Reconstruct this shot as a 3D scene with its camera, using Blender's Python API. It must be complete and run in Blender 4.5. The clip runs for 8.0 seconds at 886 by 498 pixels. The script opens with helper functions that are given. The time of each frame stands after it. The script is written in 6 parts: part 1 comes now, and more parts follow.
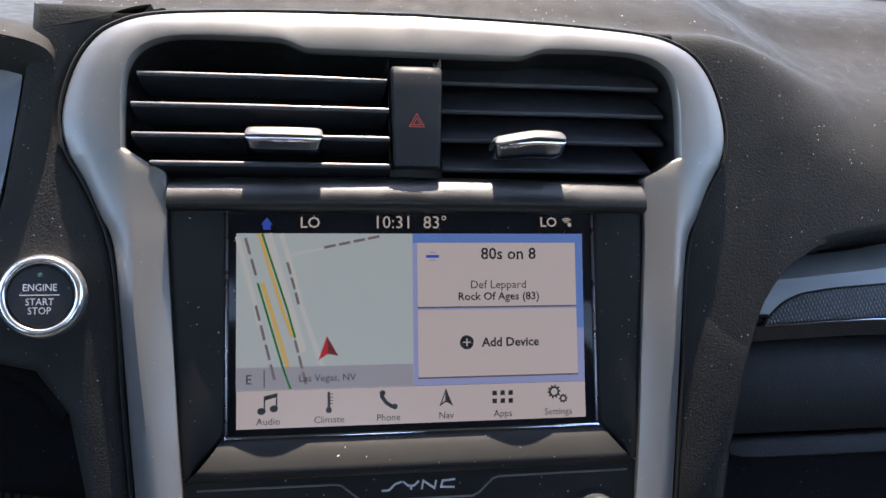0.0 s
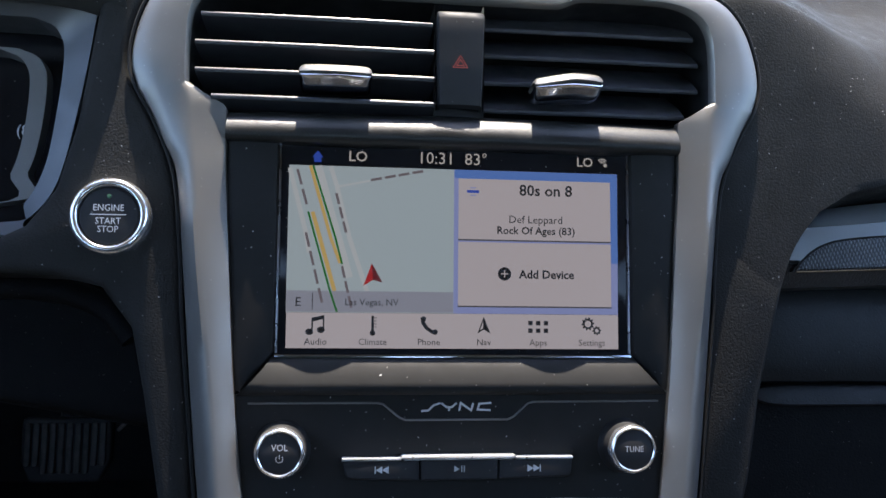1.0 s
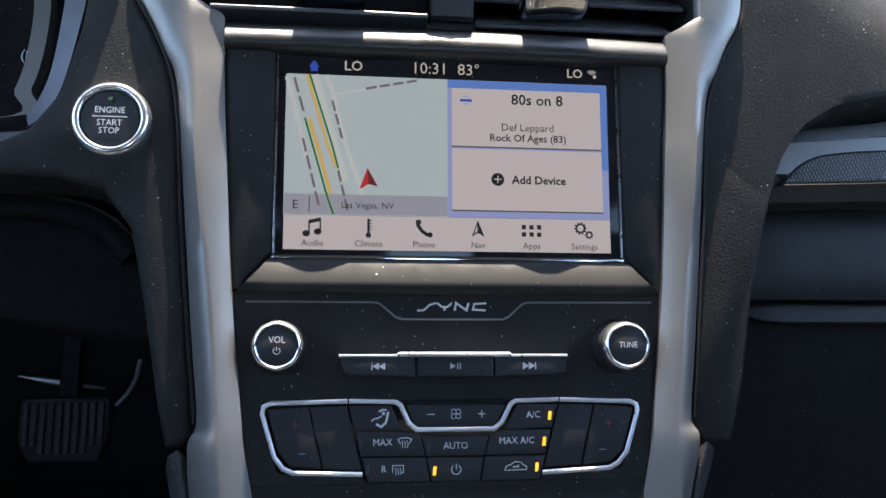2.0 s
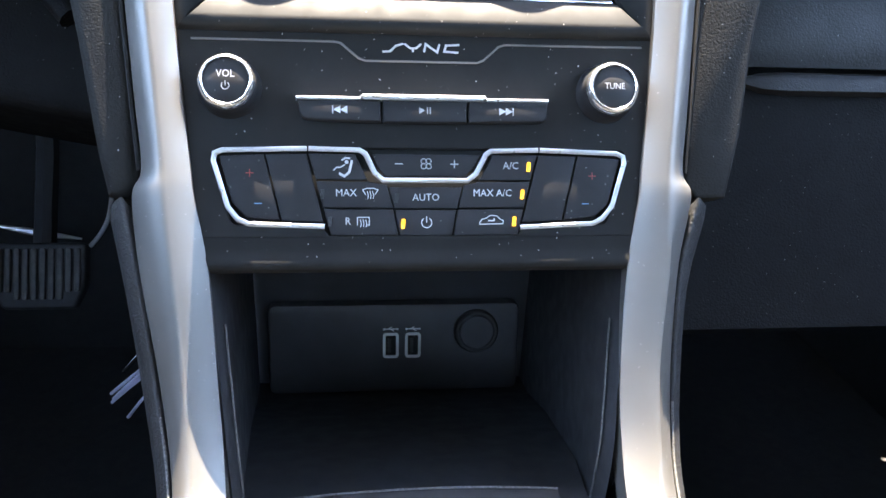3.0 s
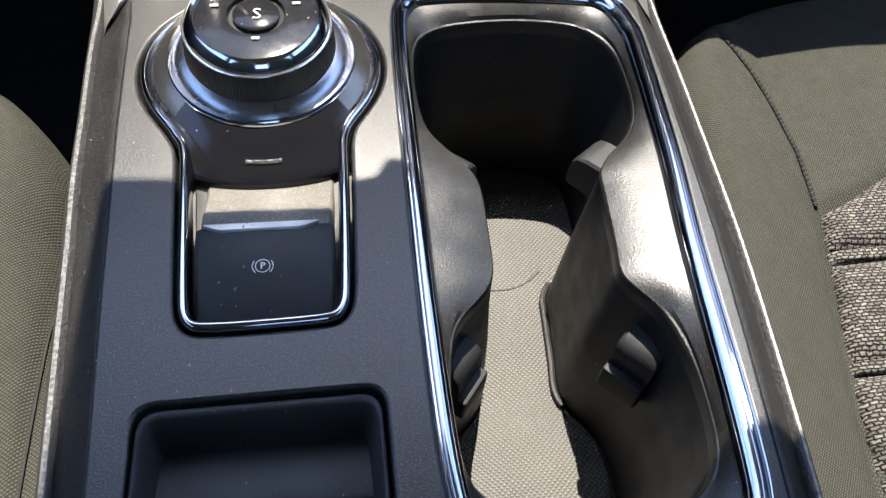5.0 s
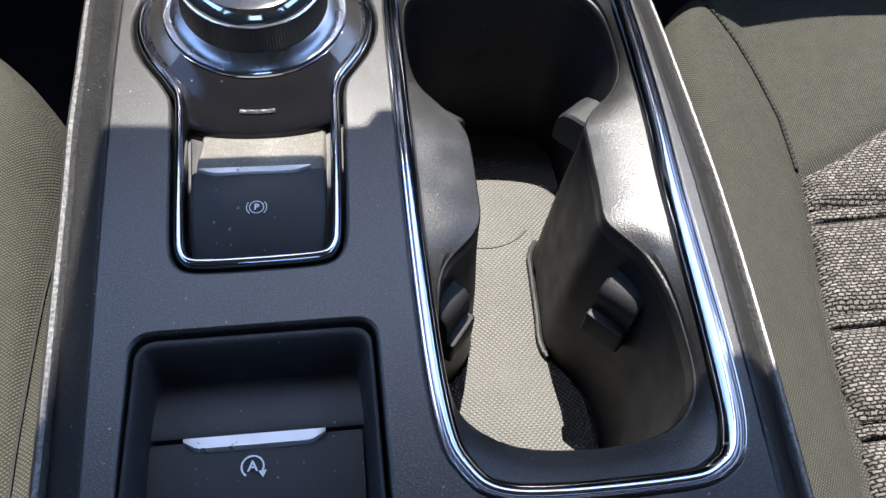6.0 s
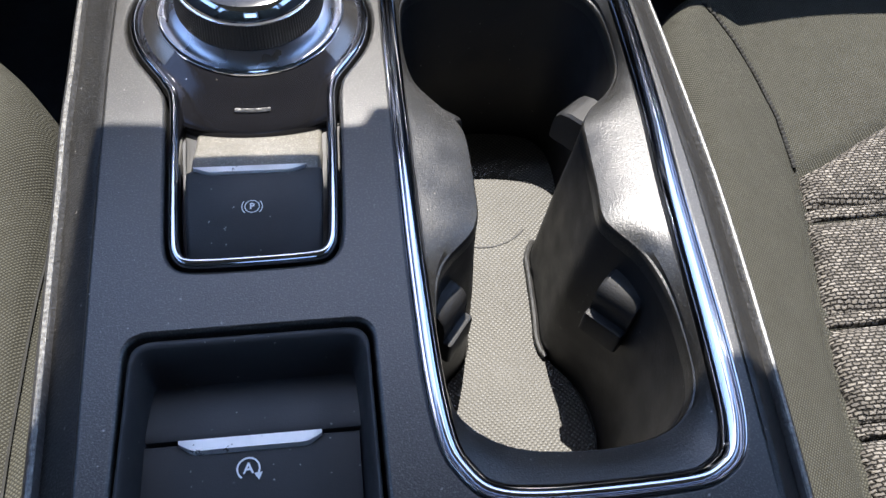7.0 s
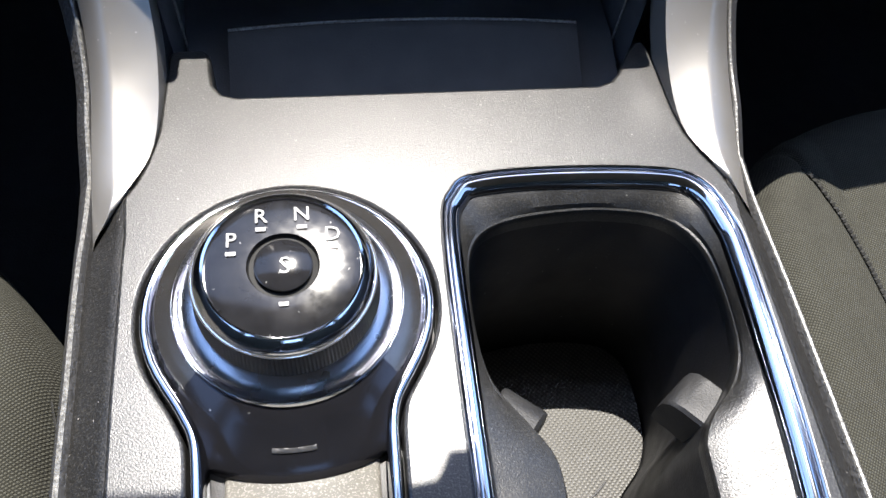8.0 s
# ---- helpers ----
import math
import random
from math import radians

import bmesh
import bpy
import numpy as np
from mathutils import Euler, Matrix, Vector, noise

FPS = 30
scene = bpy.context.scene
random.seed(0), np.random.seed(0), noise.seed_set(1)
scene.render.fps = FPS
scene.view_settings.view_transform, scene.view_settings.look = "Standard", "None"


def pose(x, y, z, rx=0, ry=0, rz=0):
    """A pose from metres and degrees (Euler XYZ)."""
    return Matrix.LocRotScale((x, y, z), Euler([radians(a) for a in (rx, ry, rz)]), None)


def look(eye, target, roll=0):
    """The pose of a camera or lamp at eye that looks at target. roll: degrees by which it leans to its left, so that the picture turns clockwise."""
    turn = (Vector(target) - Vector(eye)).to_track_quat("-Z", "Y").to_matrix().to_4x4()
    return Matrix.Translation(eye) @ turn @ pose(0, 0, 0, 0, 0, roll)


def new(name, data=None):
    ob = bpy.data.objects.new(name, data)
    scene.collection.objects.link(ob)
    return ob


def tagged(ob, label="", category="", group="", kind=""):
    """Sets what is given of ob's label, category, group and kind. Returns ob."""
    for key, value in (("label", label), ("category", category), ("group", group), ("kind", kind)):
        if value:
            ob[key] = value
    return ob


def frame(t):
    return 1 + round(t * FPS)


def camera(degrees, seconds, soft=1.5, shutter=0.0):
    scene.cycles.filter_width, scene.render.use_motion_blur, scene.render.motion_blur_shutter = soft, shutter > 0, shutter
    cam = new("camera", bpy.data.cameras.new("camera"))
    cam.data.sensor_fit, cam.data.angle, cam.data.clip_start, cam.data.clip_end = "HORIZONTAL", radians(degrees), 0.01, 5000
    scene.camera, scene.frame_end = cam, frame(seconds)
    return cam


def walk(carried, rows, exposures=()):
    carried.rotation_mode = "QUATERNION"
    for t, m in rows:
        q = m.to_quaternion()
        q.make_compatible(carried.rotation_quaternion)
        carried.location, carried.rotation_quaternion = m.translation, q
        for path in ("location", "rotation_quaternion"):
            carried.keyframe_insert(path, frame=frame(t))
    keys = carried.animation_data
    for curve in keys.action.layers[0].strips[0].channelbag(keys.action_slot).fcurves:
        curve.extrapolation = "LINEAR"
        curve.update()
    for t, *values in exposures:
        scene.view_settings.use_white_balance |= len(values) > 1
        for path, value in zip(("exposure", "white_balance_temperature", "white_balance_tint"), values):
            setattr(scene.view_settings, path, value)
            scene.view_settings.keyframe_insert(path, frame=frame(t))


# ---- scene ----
from mathutils.geometry import tessellate_polygon

cam = camera(58.1, 8.0)
PATH = [
    (0, (-0.051, -0.026, 0.836), (0.279, 1.796, 0.083), 3.8),
    (0.2, (-0.053, -0.03, 0.841), (0.217, 1.794, 0.065), 3.5),
    (0.5, (-0.058, -0.04, 0.836), (0.186, 1.79, 0.068), 3.6),
    (1, (-0.055, -0.059, 0.805), (0.182, 1.792, 0.084), 3.7),
    (1.2, (-0.053, -0.064, 0.792), (0.179, 1.793, 0.085), 3.5),
    (2.3, (-0.052, -0.093, 0.72), (0.188, 1.794, 0.101), 2.9),
    (2.5, (-0.047, -0.093, 0.701), (0.193, 1.79, 0.072), 2.8),
    (3, (-0.035, -0.088, 0.659), (0.208, 1.715, -0.17), 2.8),
    (3.3, (-0.032, -0.089, 0.638), (0.21, 1.593, -0.417), 3.0),
    (3.5, (-0.028, -0.084, 0.628), (0.212, 1.508, -0.559), 3.6),
    (4, (-0.024, -0.099, 0.611), (0.21, 1.326, -0.773), 3.8),
    (4.5, (-0.021, -0.119, 0.598), (0.213, 1.152, -0.929), 4.9),
    (5, (-0.021, -0.138, 0.588), (0.228, 1.041, -1.008), 6.4),
    (6.5, (-0.022, -0.155, 0.585), (0.249, 1.004, -1.023), 7.5),
    (7, (-0.022, -0.153, 0.584), (0.257, 1.004, -1.022), 7.8),
    (7.5, (-0.027, -0.092, 0.587), (0.266, 1.033, -1.041), 9.3),
    (8, (-0.03, -0.034, 0.597), (0.226, 1.082, -1.043), 7.2),
]
EXPOSURE = [(0.0, 3.1, 7350, 16), (0.6, 3.0, 7250, 14), (1.2, 2.95, 6800, 12), (2.3, 3.95, 7500, 12), (2.9, 4.92, 7600, 12), (3.4, 4.7, 7500, 10), (3.6, 4.3, 7400, 10), (4.2, 3.4, 7500, 10), (5.2, 3.05, 6750, 10), (6.5, 3.1, 6500, 11), (8.0, 2.95, 6500, 11)]
walk(cam, [(t, look(eye, target, roll)) for t, eye, target, roll in PATH], EXPOSURE)

# ---- world, sun, exposure ----
SUN = Vector((0.045, 0.395, 0.9176)).normalized()
world = bpy.data.worlds.new("sky")
scene.world = world
world.use_nodes = True
wn = world.node_tree
sky = wn.nodes.new("ShaderNodeTexSky")
sky.sky_type, sky.sun_disc = "NISHITA", False
sky.sun_elevation, sky.sun_rotation = radians(66.6), radians(6.5)
sky.dust_density, sky.ozone_density = 0.4, 2.6
wn.links.new(sky.outputs[0], wn.nodes["Background"].inputs[0])
wn.nodes["Background"].inputs[1].default_value = 0.125
sun_data = bpy.data.lights.new("sun", "SUN")
sun_data.energy, sun_data.angle, sun_data.color = 2.3, radians(0.25), (1.0, 0.95, 0.87)
sun = new("sun", sun_data)
sun.matrix_world = look(SUN * 20, (0, 0, 0))

# ---- geometry helpers: every shape is (vertices, faces) ----
FAS = Matrix(((1, 0, 0, 0), (0, 0.4472, -0.8944, 0.287), (0, 0.8944, 0.4472, 0.616), (0, 0, 0, 1)))
CON = Matrix.Translation((0, 0, 0.40))


def join(*geos):
    vs, fs = [], []
    for v, f in geos:
        k = len(vs)
        vs += [Vector(p) for p in v]
        fs += [tuple(i + k for i in face) for face in f]
    return vs, fs


def moved(geo, m):
    return [m @ Vector(p) for p in geo[0]], geo[1]


def mirrored(geo, c=0.0):
    return [Vector((2 * c - p[0], p[1], p[2])) for p in geo[0]], [tuple(reversed(f)) for f in geo[1]]


def grid(rows, wrap=False, cap=False):
    """Quads between rows of points."""
    n = len(rows[0])
    vs = [Vector(p) for r in rows for p in r]
    fs = []
    for i in range(len(rows) - 1):
        for j in range(n if wrap else n - 1):
            k = (j + 1) % n
            fs.append((i * n + j, i * n + k, (i + 1) * n + k, (i + 1) * n + j))
    if cap:
        fs.append(tuple(reversed(range(n))))
        fs.append(tuple(range((len(rows) - 1) * n, len(rows) * n)))
    return vs, fs


def area2(poly):
    return sum(a[0] * b[1] - b[0] * a[1] for a, b in zip(poly, poly[1:] + poly[:1]))


def ccw(poly):
    poly = [tuple(p) for p in poly]
    return poly if area2(poly) > 0 else poly[::-1]


def normals2(poly, closed=True):
    """Mitred outward normals of a counter-clockwise outline (right of an open line)."""
    out, n = [], len(poly)
    for i, p in enumerate(poly):
        a = poly[i - 1] if closed or i else None
        b = poly[(i + 1) % n] if closed or i < n - 1 else None
        ds = []
        for s, e in ((a, p), (p, b)):
            if s is None or e is None:
                continue
            d = Vector((e[0] - s[0], e[1] - s[1]))
            if d.length > 1e-9:
                d.normalize()
                ds.append(Vector((d.y, -d.x)))
        m = sum(ds, Vector((0, 0)))
        m = m.normalized() if m.length > 1e-6 else Vector((1, 0))
        c = max(0.45, m.dot(ds[0]) if ds else 1)
        out.append(m / c)
    return out


def grown(poly, d):
    return [(p[0] + n.x * d, p[1] + n.y * d) for p, n in zip(poly, normals2(poly))]


def rounded(points, r=0.004, seg=5):
    """An outline with rounded corners; r is one radius or one for each corner."""
    points = ccw(points) if not isinstance(r, (list, tuple)) else [tuple(p) for p in points]
    n, out = len(points), []
    for i in range(n):
        rad = r[i] if isinstance(r, (list, tuple)) else r
        p, a, b = Vector(points[i]), Vector(points[i - 1]), Vector(points[(i + 1) % n])
        da, db = (a - p), (b - p)
        la, lb = da.length, db.length
        da.normalize(), db.normalize()
        ang = da.angle(db)
        cut = min(rad / math.tan(ang / 2) if ang > 0.01 else 0, la * 0.49, lb * 0.49)
        if rad <= 0 or cut < 1e-6 or ang > 3.1:
            out.append(tuple(p))
            continue
        s, e = p + da * cut, p + db * cut
        for k in range(seg + 1):
            t = k / seg
            q = s * (1 - t) ** 2 + p * 2 * t * (1 - t) + e * t ** 2
            out.append(tuple(q))
    return out


def slab(poly, h0, h1, bev=0.0006, seg=2, bottom=False):
    """A flat-topped block with rounded upper edges."""
    poly = ccw(poly)
    rows = [[(x, y, h0) for x, y in poly]]
    for k in range(seg + 1):
        a = k / seg * math.pi / 2
        g = grown(poly, -bev * (1 - math.cos(a)))
        rows.append([(x, y, h1 - bev * (1 - math.sin(a))) for x, y in g])
    v, f = grid(rows, wrap=True)
    n = len(poly)
    f.append(tuple(range(len(v) - n, len(v))))
    if bottom:
        f.append(tuple(reversed(range(n))))
    return v, f


def plate(outer, holes, top, down, bev=0.0008):
    """A sheet with holes; its edges roll over and go down."""
    loops = [grown(ccw(outer), -bev)] + [grown(ccw(h), bev) for h in holes]
    vs = [Vector((x, y, top)) for lp in loops for x, y in lp]
    fs = [tuple(t) for t in tessellate_polygon([[Vector((x, y, 0)) for x, y in lp] for lp in loops])]
    fixed = []
    for t in fs:
        a, b, c = (vs[i] for i in t)
        fixed.append(t if (b - a).cross(c - a).z > 0 else tuple(reversed(t)))
    geo = (vs, fixed)
    for i, lp in enumerate([ccw(outer)] + [ccw(h) for h in holes]):
        s = -1 if i == 0 else 1
        rows = []
        for k in range(4):
            a = k / 3 * math.pi / 2
            rows.append([(x, y, top - bev * (1 - math.cos(a))) for x, y in grown(lp, s * bev * (1 - math.sin(a)))])
        rows.append([(x, y, top - down) for x, y in lp])
        v, f = grid(rows, wrap=True)
        geo = join(geo, (v, f if i else [tuple(reversed(q)) for q in f]))
    return geo


def rail(line, prof, closed=True):
    """A profile of (outwards, up) swept along a flat outline of (x, y)."""
    line = [tuple(p) for p in line]
    if closed:
        line = ccw(line)
    ns = normals2(line, closed)
    rows = [[(p[0] + n.x * a, p[1] + n.y * a, b) for a, b in prof] for p, n in zip(line, ns)]
    if closed:
        rows.append(rows[0])
    v, f = grid(rows)
    return v, [tuple(reversed(q)) for q in f]


def bead(w, h, base=0.0, seg=6):
    """A half-round profile."""
    return [(w / 2 * math.cos(math.pi * k / seg), base + h * math.sin(math.pi * k / seg)) for k in range(seg + 1)]


def tube(path, r, seg=8, cap=True):
    path = [Vector(p) for p in path]
    rows, last = [], None
    for i, p in enumerate(path):
        d = (path[min(i + 1, len(path) - 1)] - path[max(i - 1, 0)]).normalized()
        a = last - d * last.dot(d) if last else d.orthogonal()
        a.normalize()
        last = a
        b = d.cross(a)
        rr = r[i] if isinstance(r, (list, tuple)) else r
        rows.append([p + (a * math.cos(2 * math.pi * k / seg) + b * math.sin(2 * math.pi * k / seg)) * rr for k in range(seg)])
    return grid(rows, wrap=True, cap=cap)


def lathe(prof, seg=48, start=0.0, sweep=360.0):
    """Turned shape from (radius, height), from below upwards."""
    full = abs(sweep) >= 360
    rows = []
    for r, z in prof:
        rows.append([(r * math.cos(radians(start + sweep * k / seg)), r * math.sin(radians(start + sweep * k / seg)), z) for k in range(seg if full else seg + 1)])
    v, f = grid(rows, wrap=full)
    n = len(rows[0])
    if full and prof[-1][0] > 1e-5:
        f.append(tuple(range(len(v) - n, len(v))))
    return v, f


def crom(pts, n=6, closed=False):
    """A smooth curve through points."""
    pts = [Vector(p) for p in pts]
    out, m = [], len(pts)
    for i in range(m if closed else m - 1):
        p1, p2 = pts[i], pts[(i + 1) % m]
        p0 = pts[i - 1] if closed or i else p1 * 2 - p2
        p3 = pts[(i + 2) % m] if closed or i + 2 < m else p2 * 2 - p1
        for k in range(n):
            t = k / n
            out.append(0.5 * (2 * p1 + (p2 - p0) * t + (2 * p0 - 5 * p1 + 4 * p2 - p3) * t * t + (3 * p1 - p0 - 3 * p2 + p3) * t ** 3))
    if not closed:
        out.append(pts[-1])
    return out


def disc2(x, y, r, seg=24, sx=1.0):
    return [(x + r * sx * math.cos(2 * math.pi * k / seg), y + r * math.sin(2 * math.pi * k / seg)) for k in range(seg)]


def rect(x0, y0, x1, y1):
    return [(x0, y0), (x1, y0), (x1, y1), (x0, y1)]


def flat(poly, h):
    poly = ccw(poly)
    vs = [Vector((x, y, h)) for x, y in poly]
    fs = [tuple(t) for t in tessellate_polygon([vs])]
    return vs, [t if (vs[t[1]] - vs[t[0]]).cross(vs[t[2]] - vs[t[0]]).z > 0 else tuple(reversed(t)) for t in fs]


def stroke(a, b, w, h):
    """A flat bar from a to b."""
    a, b = Vector(a), Vector(b)
    d = (b - a).normalized() * (w / 2)
    s = Vector((-d.y, d.x))
    return flat([tuple(a - s), tuple(b - s), tuple(b + s), tuple(a + s)], h)


def box(x0, y0, z0, x1, y1, z1):
    v = [(x0, y0, z0), (x1, y0, z0), (x1, y1, z0), (x0, y1, z0), (x0, y0, z1), (x1, y0, z1), (x1, y1, z1), (x0, y1, z1)]
    return [Vector(p) for p in v], [(3, 2, 1, 0), (4, 5, 6, 7), (0, 1, 5, 4), (1, 2, 6, 5), (2, 3, 7, 6), (3, 0, 4, 7)]


def part(name, geo, material, parent=None, label="", smooth=40):
    me = bpy.data.meshes.new(name)
    me.from_pydata([tuple(p) for p in geo[0]], [], [tuple(f) for f in geo[1]])
    me.validate()
    me.update()
    if smooth:
        me.shade_smooth()
        me.set_sharp_from_angle(angle=radians(smooth))
    me.materials.append(material)
    ob = new(name, me)
    if parent is not None:
        ob.parent = parent
    if label:
        tagged(ob, label)
    return ob


def thing(name, label, category, group="", kind="", at=(0, 0, 0)):
    return tagged(new(name), label, category, group, kind)


def writing(s, size, m, material, parent, name="lettering", align="CENTER", bold=0.0, wide=1.0):
    """Letters as a flat mesh, their middle at the origin of m."""
    cu = bpy.data.curves.new("letters", "FONT")
    cu.body, cu.size, cu.align_x, cu.align_y = s, size, align, "CENTER"
    cu.offset, cu.resolution_u = bold, 2
    tmp = new("letters", cu)
    bpy.context.view_layer.update()
    me = bpy.data.meshes.new_from_object(tmp.evaluated_get(bpy.context.evaluated_depsgraph_get()))
    bpy.data.objects.remove(tmp)
    me.transform(m @ Matrix.Diagonal((wide, 1, 1, 1)))
    me.materials.clear()
    me.materials.append(material)
    me.name = name
    ob = new(name, me)
    ob.parent = parent
    return ob


def on(base, x, y, h=0.0, turn=0.0):
    return base @ pose(x, y, h, 0, 0, turn)


# ---- materials ----
def shader(name, colour, rough=0.5, metal=0.0, var=0.12, vscale=40, bump=0.0, bscale=900, grain="noise", dust=0.0, flake=0.0, coat=0.0, spec=0.5, rvar=0.08, turn=0):
    """Base colour with large and small variation, relief, dust and metal flakes, in object metres."""
    mt = bpy.data.materials.new(name)
    mt.use_nodes = True
    nt = mt.node_tree
    bs = nt.nodes["Principled BSDF"]
    co = nt.nodes.new("ShaderNodeTexCoord")

    def tex(scale, detail=3.0):
        t = nt.nodes.new("ShaderNodeTexNoise")
        t.inputs["Scale"].default_value, t.inputs["Detail"].default_value = scale, detail
        nt.links.new(co.outputs["Object"], t.inputs["Vector"])
        return t.outputs["Fac"]

    def ramp(src, lo, hi, a=0.0, b=1.0):
        r = nt.nodes.new("ShaderNodeMapRange")
        for k, v in zip((1, 2, 3, 4), (lo, hi, a, b)):
            r.inputs[k].default_value = v
        nt.links.new(src, r.inputs[0])
        return r.outputs[0]

    def mix(fac, a, b):
        m = nt.nodes.new("ShaderNodeMix")
        m.data_type = "RGBA"
        if isinstance(fac, float):
            m.inputs[0].default_value = fac
        else:
            nt.links.new(fac, m.inputs[0])
        for k, v in ((6, a), (7, b)):
            if isinstance(v, tuple):
                m.inputs[k].default_value = (*v, 1)
            else:
                nt.links.new(v, m.inputs[k])
        return m.outputs[2]

    c0 = tuple(x * (1 - var) for x in colour)
    c1 = tuple(min(1, x * (1 + var)) for x in colour)
    col = mix(ramp(tex(vscale, 4), 0.3, 0.7), c0, c1)
    if flake:
        col = mix(ramp(tex(1700, 1), 0.53, 0.66, 0, flake), col, (0.62, 0.59, 0.54))
    if dust:
        # sparse lint: small warped dots, a few to the square inch, more in some places
        wob = nt.nodes.new("ShaderNodeTexNoise")
        wob.inputs["Scale"].default_value = 900
        nt.links.new(co.outputs["Object"], wob.inputs["Vector"])
        bend = nt.nodes.new("ShaderNodeVectorMath")
        bend.operation = "MULTIPLY_ADD"
        bend.inputs[1].default_value = (0.0016,) * 3
        nt.links.new(wob.outputs["Color"], bend.inputs[0])
        nt.links.new(co.outputs["Object"], bend.inputs[2])
        dots = nt.nodes.new("ShaderNodeTexVoronoi")
        dots.inputs["Scale"].default_value = 300
        nt.links.new(bend.outputs[0], dots.inputs["Vector"])
        apart = nt.nodes.new("ShaderNodeSeparateColor")
        nt.links.new(dots.outputs["Color"], apart.inputs[0])
        few = nt.nodes.new("ShaderNodeMath")
        few.operation = "MULTIPLY"
        nt.links.new(ramp(dots.outputs["Distance"], 0.05, 0.10, 1, 0), few.inputs[0])
        nt.links.new(ramp(apart.outputs[0], 0.44, 0.49), few.inputs[1])
        specks = nt.nodes.new("ShaderNodeMath")
        specks.operation = "MULTIPLY"
        nt.links.new(few.outputs[0], specks.inputs[0])
        nt.links.new(ramp(tex(30, 3), 0.36, 0.52, 0, min(1, dust)), specks.inputs[1])
        col = mix(specks.outputs[0], col, (0.55, 0.53, 0.50))
    nt.links.new(col, bs.inputs["Base Color"])
    bs.inputs["Metallic"].default_value = metal
    bs.inputs["Specular IOR Level"].default_value = spec
    bs.inputs["Coat Weight"].default_value = coat
    bs.inputs["Coat Roughness"].default_value = 0.06
    nt.links.new(ramp(tex(vscale * 2.3, 4), 0.3, 0.7, max(0.02, rough - rvar), min(1, rough + rvar)), bs.inputs["Roughness"])
    if bump:
        b = nt.nodes.new("ShaderNodeBump")
        b.inputs["Strength"].default_value, b.inputs["Distance"].default_value = bump, 0.0006
        if grain == "leather":
            v = nt.nodes.new("ShaderNodeTexVoronoi")
            v.feature = "SMOOTH_F1"
            v.inputs["Scale"].default_value = bscale
            warp = nt.nodes.new("ShaderNodeTexNoise")
            warp.inputs["Scale"].default_value = bscale * 0.6
            nt.links.new(co.outputs["Object"], warp.inputs["Vector"])
            ad = nt.nodes.new("ShaderNodeVectorMath")
            ad.operation = "MULTIPLY_ADD"
            ad.inputs[1].default_value = (1.6 / bscale,) * 3
            nt.links.new(warp.outputs["Color"], ad.inputs[0])
            nt.links.new(co.outputs["Object"], ad.inputs[2])
            nt.links.new(ad.outputs[0], v.inputs["Vector"])
            nt.links.new(ramp(v.outputs["Distance"], 0.1, 0.75, 1, 0), b.inputs["Height"])
        elif grain in ("weave", "twill"):
            waves = []
            low, fine = (0.42, 1.0) if grain == "weave" else (0.30, 0.80)
            for axis in ("X", "Y"):
                w = nt.nodes.new("ShaderNodeTexWave")
                w.wave_type, w.bands_direction = "BANDS", axis
                w.inputs["Scale"].default_value = bscale * (fine if axis == "Y" else 1.0)
                w.inputs["Distortion"].default_value = 1.2
                w.inputs["Detail Scale"].default_value = 2.0
                tw = nt.nodes.new("ShaderNodeMapping")
                tw.inputs["Rotation"].default_value = (0, 0, radians(turn))
                nt.links.new(co.outputs["Object"], tw.inputs["Vector"])
                nt.links.new(tw.outputs[0], w.inputs["Vector"])
                waves.append(w.outputs["Fac"])
            m = nt.nodes.new("ShaderNodeMath")
            m.operation = "MULTIPLY"
            nt.links.new(waves[0], m.inputs[0])
            nt.links.new(waves[1], m.inputs[1])
            nt.links.new(m.outputs[0], b.inputs["Height"])
            nt.links.new(mix(ramp(m.outputs[0], 0.0, 0.5), tuple(x * low for x in colour), col), bs.inputs["Base Color"])
        elif grain == "knit":
            wide, high = 0.0029, 0.0016
            mp = nt.nodes.new("ShaderNodeMapping")
            mp.inputs["Rotation"].default_value = (0, 0, radians(3))
            warp = nt.nodes.new("ShaderNodeTexNoise")
            warp.inputs["Scale"].default_value = 480
            nt.links.new(co.outputs["Object"], warp.inputs["Vector"])
            ad = nt.nodes.new("ShaderNodeVectorMath")
            ad.operation = "MULTIPLY_ADD"
            ad.inputs[1].default_value = (wide * 0.6,) * 3
            nt.links.new(warp.outputs["Color"], ad.inputs[0])
            nt.links.new(co.outputs["Object"], ad.inputs[2])
            nt.links.new(ad.outputs[0], mp.inputs["Vector"])
            w = nt.nodes.new("ShaderNodeTexBrick")
            w.offset, w.squash = 0.5, 1.0
            for key, val in (("Scale", 1.0), ("Brick Width", wide), ("Row Height", high), ("Mortar Size", high * 0.34), ("Mortar Smooth", 1.0), ("Bias", 0.0)):
                w.inputs[key].default_value = val
            w.inputs["Color1"].default_value = (*(x * 1.75 for x in colour), 1)
            w.inputs["Color2"].default_value = (*(x * 0.72 for x in colour), 1)
            w.inputs["Mortar"].default_value = (*(x * 0.06 for x in colour), 1)
            nt.links.new(mp.outputs[0], w.inputs["Vector"])
            nt.links.new(ramp(w.outputs["Fac"], 0, 1, 1, 0), b.inputs["Height"])
            soft = nt.nodes.new("ShaderNodeMix")
            soft.data_type, soft.blend_type = "RGBA", "MULTIPLY"
            soft.inputs[0].default_value = 1.0
